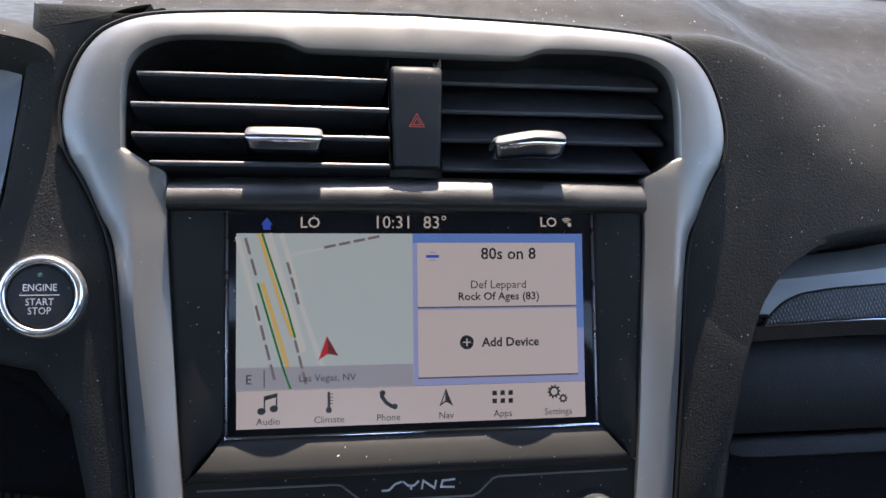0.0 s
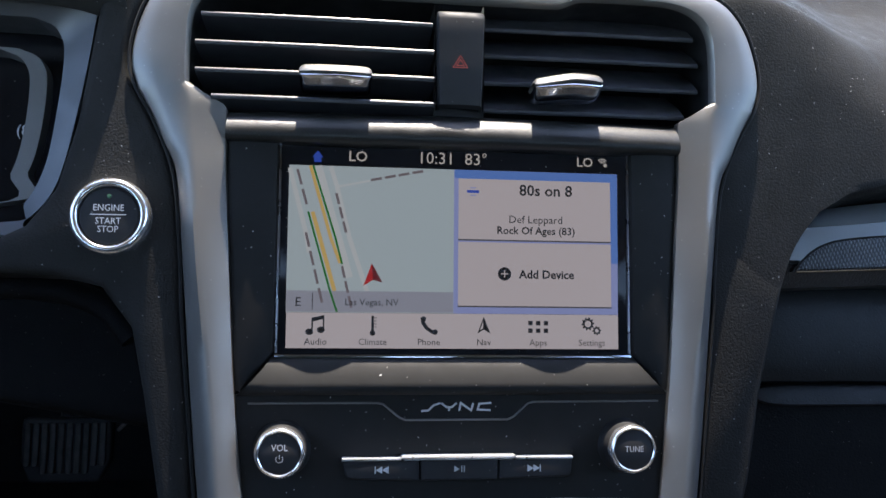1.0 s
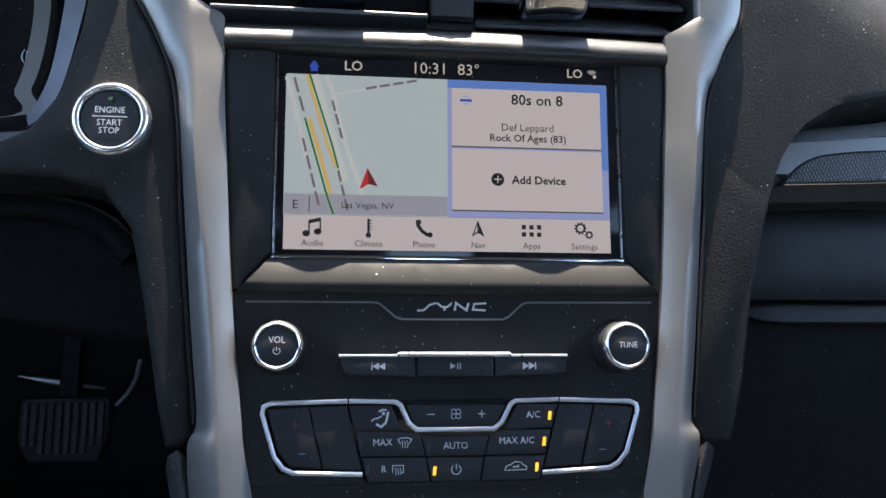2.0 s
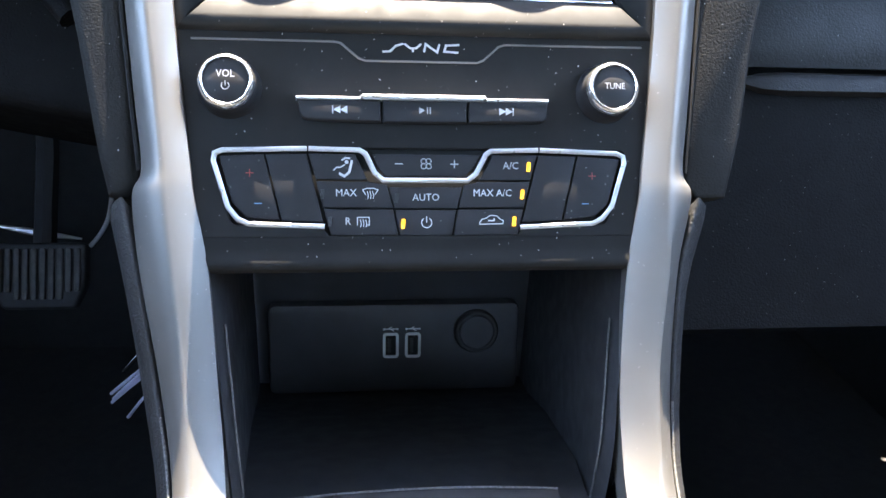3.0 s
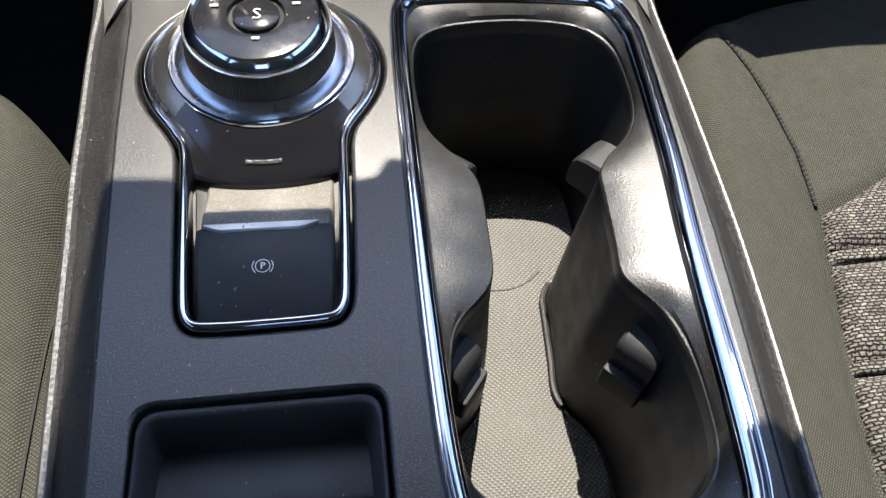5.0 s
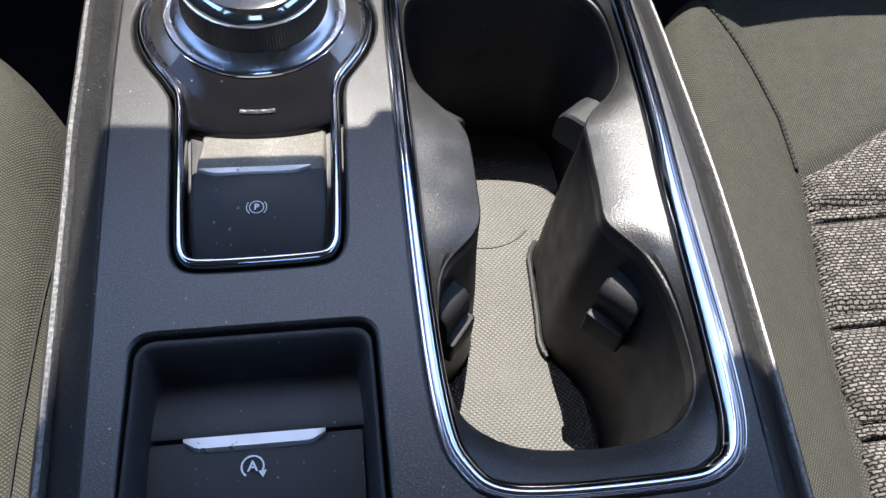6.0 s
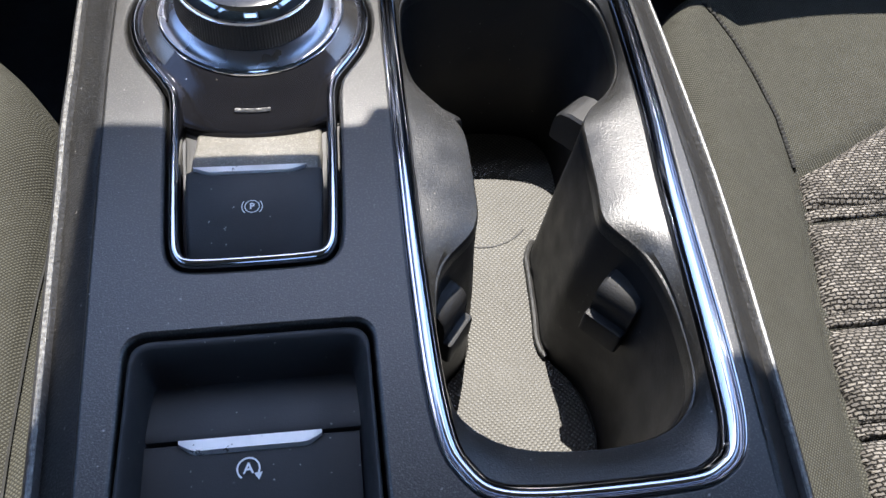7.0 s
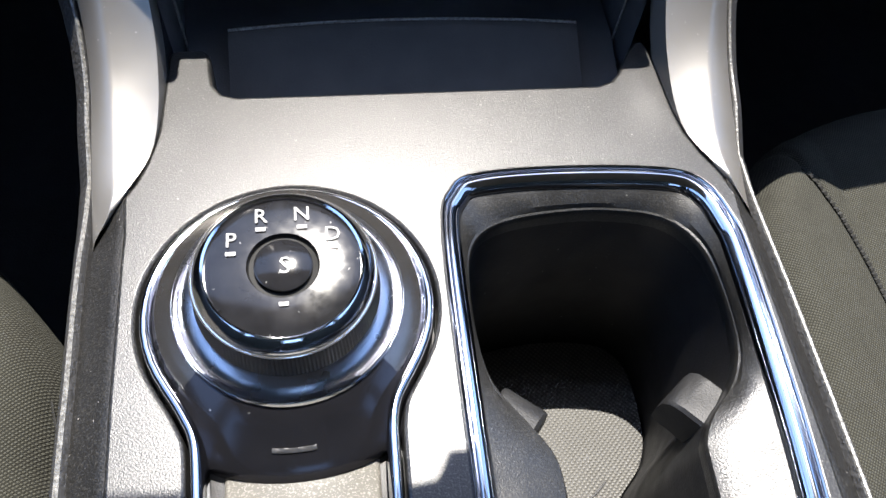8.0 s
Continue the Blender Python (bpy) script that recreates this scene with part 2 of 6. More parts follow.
            nt.links.new(w.outputs["Color"], soft.inputs[6])
            nt.links.new(mix(ramp(tex(vscale, 4), 0.3, 0.7), (1 - var,) * 3, (1 + var,) * 3), soft.inputs[7])
            nt.links.new(soft.outputs[2], bs.inputs["Base Color"])
        else:
            nt.links.new(tex(bscale, 2), b.inputs["Height"])
        nt.links.new(b.outputs["Normal"], bs.inputs["Normal"])
    return mt


def glow(name, colour, strength=1.0):
    mt = bpy.data.materials.new(name)
    mt.use_nodes = True
    bs = mt.node_tree.nodes["Principled BSDF"]
    bs.inputs["Base Color"].default_value = (0.02, 0.02, 0.02, 1)
    bs.inputs["Roughness"].default_value = 0.25
    bs.inputs["Emission Color"].default_value = (*colour, 1)
    bs.inputs["Emission Strength"].default_value = strength
    return mt


M_PANEL = shader("panel_plastic", (0.021, 0.0207, 0.0202), 0.60, var=0.1, bump=0.05, bscale=2600, dust=1.0, spec=0.12)
M_DASH = shader("grained_dash", (0.029, 0.0283, 0.0270), 0.62, var=0.14, bump=0.24, bscale=1050, spec=0.05, grain="leather", dust=1.0)
M_KNEE = shader("knee_plastic", (0.010, 0.010, 0.0105), 0.65, spec=0.08, bump=0.3, bscale=900, grain="leather", dust=0.35)
M_GLOVE = shader("glovebox_plastic", (0.013, 0.0133, 0.0138), 0.5, spec=0.35, bump=0.22, bscale=900, grain="leather", dust=0.25)
M_SIDE = shader("console_side", (0.030, 0.030, 0.031), 0.5, bump=0.45, bscale=800, grain="leather", dust=0.3)
M_CONSOLE = shader("console_top", (0.0085, 0.0085, 0.0084), 0.335, var=0.04, rvar=0.012, bump=0.16, bscale=2100, flake=0.055, dust=0.3, spec=0.52)
M_SHOULDER = shader("console_shoulder", (0.0085, 0.0083, 0.0080), 0.46, var=0.10, bump=0.30, bscale=1500, flake=0.03, dust=0.5, spec=0.36)
M_TRIM = shader("satin_silver", (0.205, 0.196, 0.184), 0.43, metal=0.56, var=0.05, vscale=18, bump=0.04, bscale=3000, dust=0.5)
M_CHROME = shader("chrome", (0.60, 0.61, 0.64), 0.11, metal=1.0, var=0.04, rvar=0.03)
M_FRAME = shader("smoked_chrome", (0.37, 0.385, 0.425), 0.10, metal=1.0, var=0.05, rvar=0.03)
M_DARKCHROME = shader("dark_chrome", (0.34, 0.345, 0.38), 0.28, metal=1.0, var=0.06, rvar=0.03)
M_GLOSS = shader("gloss_black", (0.012, 0.012, 0.014), 0.075, var=0.2, spec=0.25, dust=0.6, rvar=0.04)
M_DIAL = shader("dial_gloss", (0.010, 0.010, 0.011), 0.11, var=0.3, vscale=160, spec=0.3, dust=0.5, rvar=0.025)
M_BLACK = shader("black_plastic", (0.014, 0.014, 0.015), 0.5, bump=0.1, bscale=1800)
M_SEAM = shader("seam_black", (0.004, 0.004, 0.004), 0.8)
M_SLAT = shader("vent_slat", (0.036, 0.037, 0.043), 0.38, bump=0.08, bscale=1600)
M_BUTTON = shader("button_plastic", (0.022, 0.022, 0.0235), 0.55, bump=0.1, bscale=2200, dust=0.35, spec=0.3)
M_MARK = shader("printed_white", (0.62, 0.62, 0.62), 0.6)
M_RED = shader("printed_red", (0.42, 0.06, 0.05), 0.6)
M_BLUEMARK = shader("printed_blue", (0.15, 0.3, 0.5), 0.6)
M_RUBBER = shader("rubber", (0.022, 0.022, 0.023), 0.6, bump=0.2, bscale=1500)
M_MAT = shader("cup_mat", (0.135, 0.132, 0.122), 0.75, bump=1.0, bscale=215, grain="weave", turn=45)
M_INSERT = shader("cup_insert", (0.012, 0.012, 0.0118), 0.36, bump=0.20, bscale=1900, flake=0.025, dust=0.25, spec=0.45)
M_CLOTH = shader("seat_cloth", (0.0520, 0.0517, 0.0420), 0.9, var=0.10, vscale=90, bump=0.6, bscale=330, grain="twill", spec=0.2, turn=35)
M_RIBBED = shader("seat_insert_cloth", (0.090, 0.083, 0.075), 0.92, var=0.2, vscale=150, bump=1.0, grain="knit", spec=0.2)
M_THREAD = shader("thread", (0.010, 0.010, 0.009), 0.9)
M_CARPET = shader("carpet", (0.028, 0.028, 0.029), 0.95, bump=0.8, bscale=500)
M_METAL = shader("bare_metal", (0.8, 0.8, 0.8), 0.4, metal=0.8)
M_LINER = shader("roof_liner", (0.42, 0.41, 0.39), 0.9, bump=0.3, bscale=900)
M_WIRE = shader("wire_cover", (0.55, 0.55, 0.66), 0.3)
M_WELL = shader("cup_well", (0.011, 0.011, 0.0115), 0.5, bump=0.16, bscale=1500, dust=0.2, spec=0.3)
# worn edge colour; on the bin pad's lip it paints a highlight
M_WORN_GLINT = shader("worn_edge", (0.12, 0.118, 0.112), 0.36, var=0.6, vscale=900, bump=0.6, bscale=1100)
M_BIN = shader("bin_plastic", (0.040, 0.041, 0.044), 0.5, bump=0.15, bscale=1500, dust=0.2)
M_BINPANEL = shader("port_panel_plastic", (0.052, 0.053, 0.057), 0.5, bump=0.15, bscale=1500)
M_PORT = shader("port_white", (0.86, 0.86, 0.86), 0.5)
M_RAMP = shader("speckled_ramp", (0.10, 0.095, 0.083), 0.36, var=0.10, bump=0.15, bscale=2400, flake=0.2, dust=0.3)
M_FLAP = shader("flap_rubber", (0.011, 0.011, 0.0115), 0.55, bump=0.2, bscale=1500, spec=0.35)
M_PEDAL = shader("worn_pedal_rubber", (0.075, 0.073, 0.07), 0.7, var=0.3, vscale=90, bump=0.2, bscale=1200, dust=0.5)
M_LEGEND = shader("selector_print", (0.32, 0.32, 0.315), 0.55, var=0.2, vscale=900)
M_LEVER = shader("bright_lever", (0.80, 0.81, 0.83), 0.34, metal=0.7, var=0.06, vscale=120)
# apron and bowl are one smoked gloss; their two tones paint its reflection gradient
M_APRON_DIM = shader("apron_gloss_dim", (0.026, 0.026, 0.031), 0.16, metal=0.7, var=0.2, spec=0.4, dust=1.0, rvar=0.04)
M_BOWL_SHEEN = shader("smoked_bowl_sheen", (0.125, 0.120, 0.116), 0.24, metal=0.85, var=0.08, rvar=0.04, dust=0.6)
M_BEZEL = shader("bezel_satin", (0.10, 0.102, 0.108), 0.42, metal=0.4, var=0.06)
M_RING = shader("bright_ring", (0.88, 0.88, 0.90), 0.17, metal=0.92, var=0.04, rvar=0.04)
M_DOOR = shader("door_trim", (0.05, 0.05, 0.05), 0.6, bump=0.3, bscale=500, grain="leather")

# ---- cabin shell: floor, doors, roof, windscreen surround ----
def cabin():
    fl = tagged(part("floor", box(-0.75, -1.6, -0.02, 0.75, 1.3, 0.0), M_CARPET), "black carpeted footwell floor of the car", "floor", kind="structure")
    tagged(part("bulkhead", join(box(-0.75, 1.0, 0.0, 0.75, 1.05, 0.75)), M_CARPET), "dark carpeted bulkhead behind the footwells", "wall", kind="structure")
    for s, nm in ((-1, "door_1"), (1, "door_2")):
        g = join(box(s * 0.72, -1.6, 0.0, s * 0.78, 1.05, 0.80), box(s * 0.70, -1.6, 1.20, s * 0.74, 0.35, 1.28), box(s * 0.70, -0.62, 0.8, s * 0.74, -0.5, 1.24))
        tagged(part(nm, g, M_DOOR), "dark plastic door panel below an open window area", "door", kind="structure")
    tagged(part("wall_rear", join(box(-0.75, -1.66, 0.0, 0.75, -1.6, 0.85)), M_DOOR), "dark rear seat wall of the cabin", "wall", kind="structure")
    roof = []
    for y, z in ((-1.6, 1.22), (-1.1, 1.27), (-0.5, 1.29), (0.0, 1.28), (0.28, 1.25), (0.30, 1.24)):
        roof.append([(x, y, z - 0.03 * (x / 0.72) ** 2) for x in (-0.72, -0.4, 0, 0.4, 0.72)])
    top = [[(x, y, z + 0.03) for x, y, z in r] for r in roof]
    tagged(part("ceiling", join(grid(top), (grid(roof)[0], [tuple(reversed(f)) for f in grid(roof)[1]]), grid([roof[-1], top[-1]])), M_LINER), "pale grey fabric headliner under the roof", "ceiling", kind="structure")
    for s in (-1, 1):
        tagged(part("windscreen_pillar", tube([(s * 0.66, 0.30, 1.24), (s * 0.70, 0.62, 1.06), (s * 0.72, 1.02, 0.82)], 0.035), M_LINER), "pale trimmed windscreen pillar", "pillar", kind="structure")
    # added unseen blocker along the windscreen to the headliner; casts the console's shadow edge
    # its outline is the wanted shadow edge, carried back towards the sun
    def lifted(x, y, t=0.79):
        return Vector((x, y, 0.4)) + SUN * t
    low = [lifted(*p) for p in ((-0.092, 0.0345), (-0.0675, 0.0335), (-0.0655, 0.0262), (-0.0220, 0.0250), (-0.0205, 0.0312), (-0.016, 0.0310), (-0.0095, 0.0315), (-0.0055, 0.0375), (0.006, 0.0370), (0.006, -0.10), (-0.094, -0.10))]
    a, b = low[0].y, low[-1].y
    def slope(p, d):
        return Vector((p.x, p.y, low[0].z + (a - p.y) * 0.5 + d))
    tagged(part("shadow_blocker", grid([[slope(p, 0) for p in low], [slope(p, 0.02) for p in low]], wrap=True, cap=True), M_BLACK), "added black blocker, out of view, that shapes the sun shadow on the console", "sensor housing")
    # bracket added only to join the blocker to the roof
    tagged(part("blocker_bracket", box(-0.035, 0.200, 1.175, 0.020, 0.235, 1.275), M_BLACK), "added black bracket, out of view, holding the shadow blocker to the roof", "bracket", kind="structure")


cabin()

# ---- the satin trim that frames vents and panel and runs down to the console ----
TRIM_OUT = [(0.1219, -0.0835), (0.1270, -0.036), (0.1325, 0.020), (0.1337, 0.040), (0.1382, 0.083), (0.1490, 0.111), (0.1575, 0.126), (0.1612, 0.138), (0.1605, 0.152), (0.1560, 0.168), (0.1490, 0.180), (0.1400, 0.1875), (0.1250, 0.193), (0.1000, 0.1957), (0.0600, 0.1976), (0.0, 0.1988)]
VENT_IN = [(0.0, 0.1775), (0.0480, 0.1777), (0.0545, 0.1788), (0.0605, 0.1812), (0.0680, 0.1824), (0.1000, 0.1826), (0.1150, 0.1812), (0.1250, 0.1772), (0.1305, 0.1710), (0.1332, 0.1620), (0.1338, 0.1450), (0.1335, 0.1300), (0.1160, 0.1215), (0.1152, 0.1170)]


def hoop():
    """The arch above and beside the vents, as a dished band."""
    half_o = crom([(u, v, 0) for u, v in TRIM_OUT[6:]], 4)
    outer = [p for p in half_o] + [Vector((-p.x, p.y, 0)) for p in reversed(half_o[:-1])]
    half_i = crom([(u, v, 0) for u, v in reversed(VENT_IN[:12])], 4)
    inner = [p for p in half_i] + [Vector((-p.x, p.y, 0)) for p in reversed(half_i[:-1])]

    def resample(line, n):
        ls = [0.0]
        for a, b in zip(line, line[1:]):
            ls.append(ls[-1] + (b - a).length)
        out = []
        for k in range(n):
            d = ls[-1] * k / (n - 1)
            i = max(j for j in range(len(ls)) if ls[j] <= d + 1e-12)
            i = min(i, len(line) - 2)
            t = (d - ls[i]) / max(1e-9, ls[i + 1] - ls[i])
            out.append(line[i].lerp(line[i + 1], t))
        return out
    n = 160
    o = resample(outer, n)
    i2 = resample(inner, n)
    rows = []
    for a, b in zip(o, i2):
        w = (b - a)
        rows.append([a + Vector((0, 0, -0.014)), a + Vector((0, 0, -0.001)), a + w.normalized() * 0.0015 + Vector((0, 0, 0.0008)),
                     a.lerp(b, 0.4) + Vector((0, 0, 0.0030)), a.lerp(b, 0.8) + Vector((0, 0, 0.0045)), b - w.normalized() * 0.0015 + Vector((0, 0, 0.0044)), b + Vector((0, 0, 0.0026)), b + Vector((0, 0, -0.0010))])
    return grid(rows)


def pillar(s):
    """One leg of the trim: outer facet, ridge, inner facet; from the vent corner to the console."""
    # the first row meets the end of the arch
    P = [[FAS @ Vector(q) for q in ((0.1575, 0.1260, -0.014), (0.1575, 0.1260, -0.001), (0.1560, 0.1262, 0.0008), (0.1479, 0.1276, 0.0030), (0.1383, 0.1292, 0.0045), (0.1350, 0.1298, 0.0044), (0.1335, 0.1300, 0.0026), (0.1335, 0.1300, -0.0010))]]
    for v, a, b, c in ((0.1235, 0.1558, 0.1332, 0.1235), (0.1195, 0.1535, 0.1327, 0.1165), (0.116, 0.1515, 0.1322, 0.1153), (0.110, 0.1487, 0.1317, 0.1152), (0.100, 0.1446, 0.1306, 0.1150), (0.085, 0.1384, 0.1290, 0.1146), (0.040, 0.1337, 0.1245, 0.1117),
                       (-0.010, 0.1292, 0.1185, 0.1085), (-0.050, 0.1253, 0.1145, 0.1045), (-0.082, 0.1222, 0.1115, 0.1010), (-0.094, 0.1260, 0.1110, 0.0998)):
        k = max(0.0, min(1.0, (0.128 - v) / 0.090))
        h = 0.0048 + 0.0050 * k * k * (3 - 2 * k)
        P.append([FAS @ Vector((a, v, -0.014)), FAS @ Vector((a, v, -0.001)), FAS @ Vector((a - 0.0014, v, 0.0009)), FAS @ Vector((a + (b - a) * 0.45, v, 0.0012 + (h - 0.0012) * 0.52)), FAS @ Vector((b + 0.0012, v, h - 0.0003)), FAS @ Vector((b - 0.0016, v, h - 0.0005)), FAS @ Vector((c, v, 0.0025)), FAS @ Vector((c - 0.0006, v, -0.014))])
    if s < 0:
        low = (((0.1225, 0.2304, 0.5029), (0.1080, 0.2225, 0.5075), (0.0943, 0.2320, 0.5040)), ((0.1150, 0.212, 0.460), (0.1035, 0.2035, 0.4640), (0.0903, 0.2105, 0.4580)), ((0.1094, 0.192, 0.428), (0.1000, 0.185, 0.4335), (0.0872, 0.193, 0.4300)), ((0.1070, 0.171, 0.409), (0.0992, 0.165, 0.4145), (0.0853, 0.172, 0.4110)),
               ((0.1058, 0.140, 0.3985), (0.0976, 0.138, 0.4038), (0.0866, 0.146, 0.4012)), ((0.1044, 0.121, 0.3940), (0.0975, 0.1215, 0.4008), (0.0938, 0.1270, 0.4007)), ((0.1032, 0.1115, 0.3930), (0.1022, 0.1130, 0.3958), (0.1005, 0.1155, 0.3975)))
    else:
        low = (((0.1185, 0.2304, 0.5029), (0.1105, 0.2225, 0.5075), (0.0945, 0.2320, 0.5040)), ((0.1148, 0.212, 0.460), (0.1055, 0.2035, 0.4640), (0.0905, 0.2105, 0.4580)), ((0.1128, 0.192, 0.428), (0.1045, 0.185, 0.4335), (0.0896, 0.193, 0.4300)), ((0.1120, 0.171, 0.409), (0.1018, 0.165, 0.4145), (0.0889, 0.172, 0.4110)),
               ((0.1090, 0.140, 0.3985), (0.0990, 0.138, 0.4038), (0.0897, 0.146, 0.4012)), ((0.1067, 0.119, 0.3940), (0.1000, 0.1195, 0.4008), (0.0966, 0.1265, 0.4007)), ((0.1056, 0.1095, 0.3930), (0.1047, 0.1110, 0.3958), (0.1030, 0.1130, 0.3975)))
    for A, B, C in low:
        A, B, C = Vector(A), Vector(B), Vector(C)
        dn = Vector((0, 0.010, -0.010))
        P.append([A + dn, A, A.lerp(B, 0.1) + Vector((0, -0.0006, 0.0006)), A.lerp(B, 0.5) + Vector((0, -0.0003, 0.0003)), A.lerp(B, 0.92), B.lerp(C, 0.10), C, C + dn])
    cols = list(zip(*P))
    cols = [crom(c, 5) for c in cols]
    g = grid([list(r) for r in zip(*cols)])
    return g if s > 0 else mirrored(g)


trim = thing("dashboard_trim", "satin silver painted trim framing vents and control panel", "trim")


def welded(geo, tol=0.0003):
    """Joins points that lie within tol of one another."""
    keep, ids = [], []
    for p in geo[0]:
        k = next((i for i, q in enumerate(keep) if abs(p.x - q.x) < tol and abs(p.y - q.y) < tol and abs(p.z - q.z) < tol), None)
        if k is None:
            k = len(keep)
            keep.append(p)
        ids.append(k)
    faces = [tuple(dict.fromkeys(ids[i] for i in f)) for f in geo[1]]
    return keep, [f for f in faces if len(f) > 2]


part("frame", welded(join(moved(hoop(), FAS), pillar(-1), pillar(1))), M_TRIM, trim, smooth=45)

# ---- dashboard bodies ----
dash = tagged(thing("dashboard", "black grained soft-touch dashboard dusted with specks", "dashboard"), kind="structure")
OUT = crom([(u, v, 0) for u, v in TRIM_OUT], 4)
edge = [(-p.x - 0.0012, p.y + 0.0006) for p in OUT]
left_body = [(-0.1296, -0.0946), (-0.1238, -0.088)] + [e for e in edge[3:] if e[1] < 0.199 and e[0] < -0.118] + [(-0.118, 0.199), (-0.176, 0.199), (-0.1765, 0.186), (-0.1790, 0.166), (-0.1865, 0.110), (-0.1950, 0.077), (-0.2080, 0.059), (-0.2300, 0.0480), (-0.40, 0.046), (-0.40, 0.036), (-0.2196, 0.0360), (-0.1935, 0.0350), (-0.1719, 0.0300), (-0.1575, 0.0107), (-0.1505, -0.0225), (-0.1416, -0.0739), (-0.1369, -0.0938)]
part("side_panel", moved(slab(left_body, -0.05, -0.002, 0.005, 3), FAS), M_DASH, dash)
right_body = [(-x, y) for x, y in [(-0.1296, -0.0946), (-0.1238, -0.088)] + [e for e in edge[3:] if e[1] < 0.060 and e[0] < -0.118]] + [(0.1400, 0.0640), (0.150, 0.0600), (0.163, 0.0510), (0.1730, 0.0445), (0.1752, 0.0388), (0.1700, 0.020), (0.1598, -0.0192), (0.1522, -0.0639), (0.1441, -0.0943)]
part("side_panel", moved(slab(right_body, -0.06, -0.0034, 0.002, 3), FAS), M_DASH, dash)
part("trim_gap", moved(tube([Vector((x, y, -0.0012)) for x, y in edge] + [Vector((-x, y, -0.0012)) for x, y in reversed(edge)], 0.0010, 6), FAS), M_SEAM, dash)

# top of the dashboard; on the passenger side it rolls down over a wide soft shoulder
TOPS = [(0.150, -0.0030), (0.172, -0.0030), (0.188, -0.0034), (0.1955, -0.0055), (0.1995, -0.0105), (0.205, -0.021), (0.2241, -0.0367), (0.2650, -0.0850), (0.3300, -0.1700), (0.4834, -0.578)]
rows = []
for k in range(41):
    u = -0.168 + (0.1365 + 0.168) * k / 40
    mid = 0.0040 * max(0.0, 1 - (u / 0.13) ** 2)
    rows.append([FAS @ Vector((u, v + mid if v > 0.19 else v, h - (0.010 if v < 0.19 else 0.0))) for v, h in TOPS[2:]])
g = grid([crom(r, 3) for r in rows])
part("dash_top", (g[0], [tuple(reversed(f)) for f in g[1]]), M_DASH, dash, smooth=60)


def brow_v(u):
    pts = ((0.1365, 0.0580), (0.150, 0.0520), (0.163, 0.0420), (0.1715, 0.0375), (0.1738, 0.0400), (0.1770, 0.0495), (0.1812, 0.0580), (0.1870, 0.0660), (0.1965, 0.0760), (0.214, 0.0855), (0.242, 0.0920), (0.32, 0.100), (0.72, 0.110))
    for (a, va), (b, vb) in zip(pts, pts[1:]):
        if u <= b:
            return va + (vb - va) * (u - a) / (b - a)
    return pts[-1][1]


rows = []
us = [0.1365 + 0.0045 * k for k in range(8)] + [0.1710 + 0.0015 * k for k in range(17)] + [0.1965 + 0.0045 * k for k in range(12)] + [0.25 + 0.03 * k for k in range(16)]
for u in us:
    soft = max(0.0, min(1.0, (u - 0.155) / 0.12))
    soft = soft * soft * (3 - 2 * soft)
    vl = brow_v(u)
    deep = max(0.0, min(1.0, (u - 0.1705) / 0.004))
    A = [(vl - 0.006, -0.0046 - 0.0354 * deep), (vl - 0.003, -0.0041 - 0.0079 * deep), (vl, -0.0037 - 0.0008 * deep), (vl + 0.005, -0.0031)] + TOPS
    B = [(vl - 0.006, -0.045), (vl - 0.003, -0.016), (vl, -0.0075), (vl + 0.004, -0.0060), (0.122, -0.0075), (0.138, -0.0120), (0.152, -0.0185), (0.164, -0.0260), (0.174, -0.0345), (0.183, -0.0440), (0.193, -0.0570), (0.2263, -0.0971), (0.2822, -0.1642), (0.4700, -0.5845)]
    rows.append([FAS @ Vector((u, a[0] * (1 - soft) + b[0] * soft, a[1] * (1 - soft) + b[1] * soft)) for a, b in zip(A, B)])
g = grid([crom(r, 3) for r in rows])
part("dash_shoulder", (g[0], [tuple(reversed(f)) for f in g[1]]), M_DASH, dash, smooth=60)

# hood over the instruments and the nested bezels
hood = crom([(-0.72, 0.189, 0.010), (-0.40, 0.188, 0.010), (-0.26, 0.187, 0.010), (-0.2166, 0.1855, 0.009), (-0.189, 0.1825, 0.007), (-0.1725, 0.1795, 0.004), (-0.1655, 0.1745, 0.001), (-0.1660, 0.1670, -0.003), (-0.170, 0.160, -0.010)], 6)
inner = crom([(-0.72, 0.173, -0.006), (-0.40, 0.172, -0.006), (-0.26, 0.171, -0.006), (-0.2166, 0.1695, -0.006), (-0.192, 0.1675, -0.008), (-0.1800, 0.1650, -0.010), (-0.1760, 0.1620, -0.013), (-0.1765, 0.1580, -0.016), (-0.178, 0.152, -0.020)], 6)
far = [p + Vector((0.012 * (1 if i > 20 else 0.3), 0.02, -0.10)) for i, p in enumerate(hood)]
hg = grid([[FAS @ Vector((p.x + 0.02, 0.470, -0.59)) for p in far], [FAS @ p for p in far], [FAS @ p.lerp(q, 0.35) + Vector((0, 0, 0.006)) for p, q in zip(hood, far)], [FAS @ (p + Vector((0.0005, 0.0120, -0.0220))) for p in hood], [FAS @ (p + Vector((0, 0.0080, -0.0125))) for p in hood], [FAS @ (p + Vector((0, 0.0028, -0.0046))) for p in hood], [FAS @ (p + Vector((0, -0.0028, -0.0004))) for p in hood], [FAS @ (p.lerp(q, 0.3) + Vector((0, -0.001, 0.0022))) for p, q in zip(hood, inner)], [FAS @ (p.lerp(q, 0.65) + Vector((0, -0.0015, 0.0018))) for p, q in zip(hood, inner)], [FAS @ q for q in inner]])
part("instrument_hood", hg, M_DASH, dash, smooth=60)


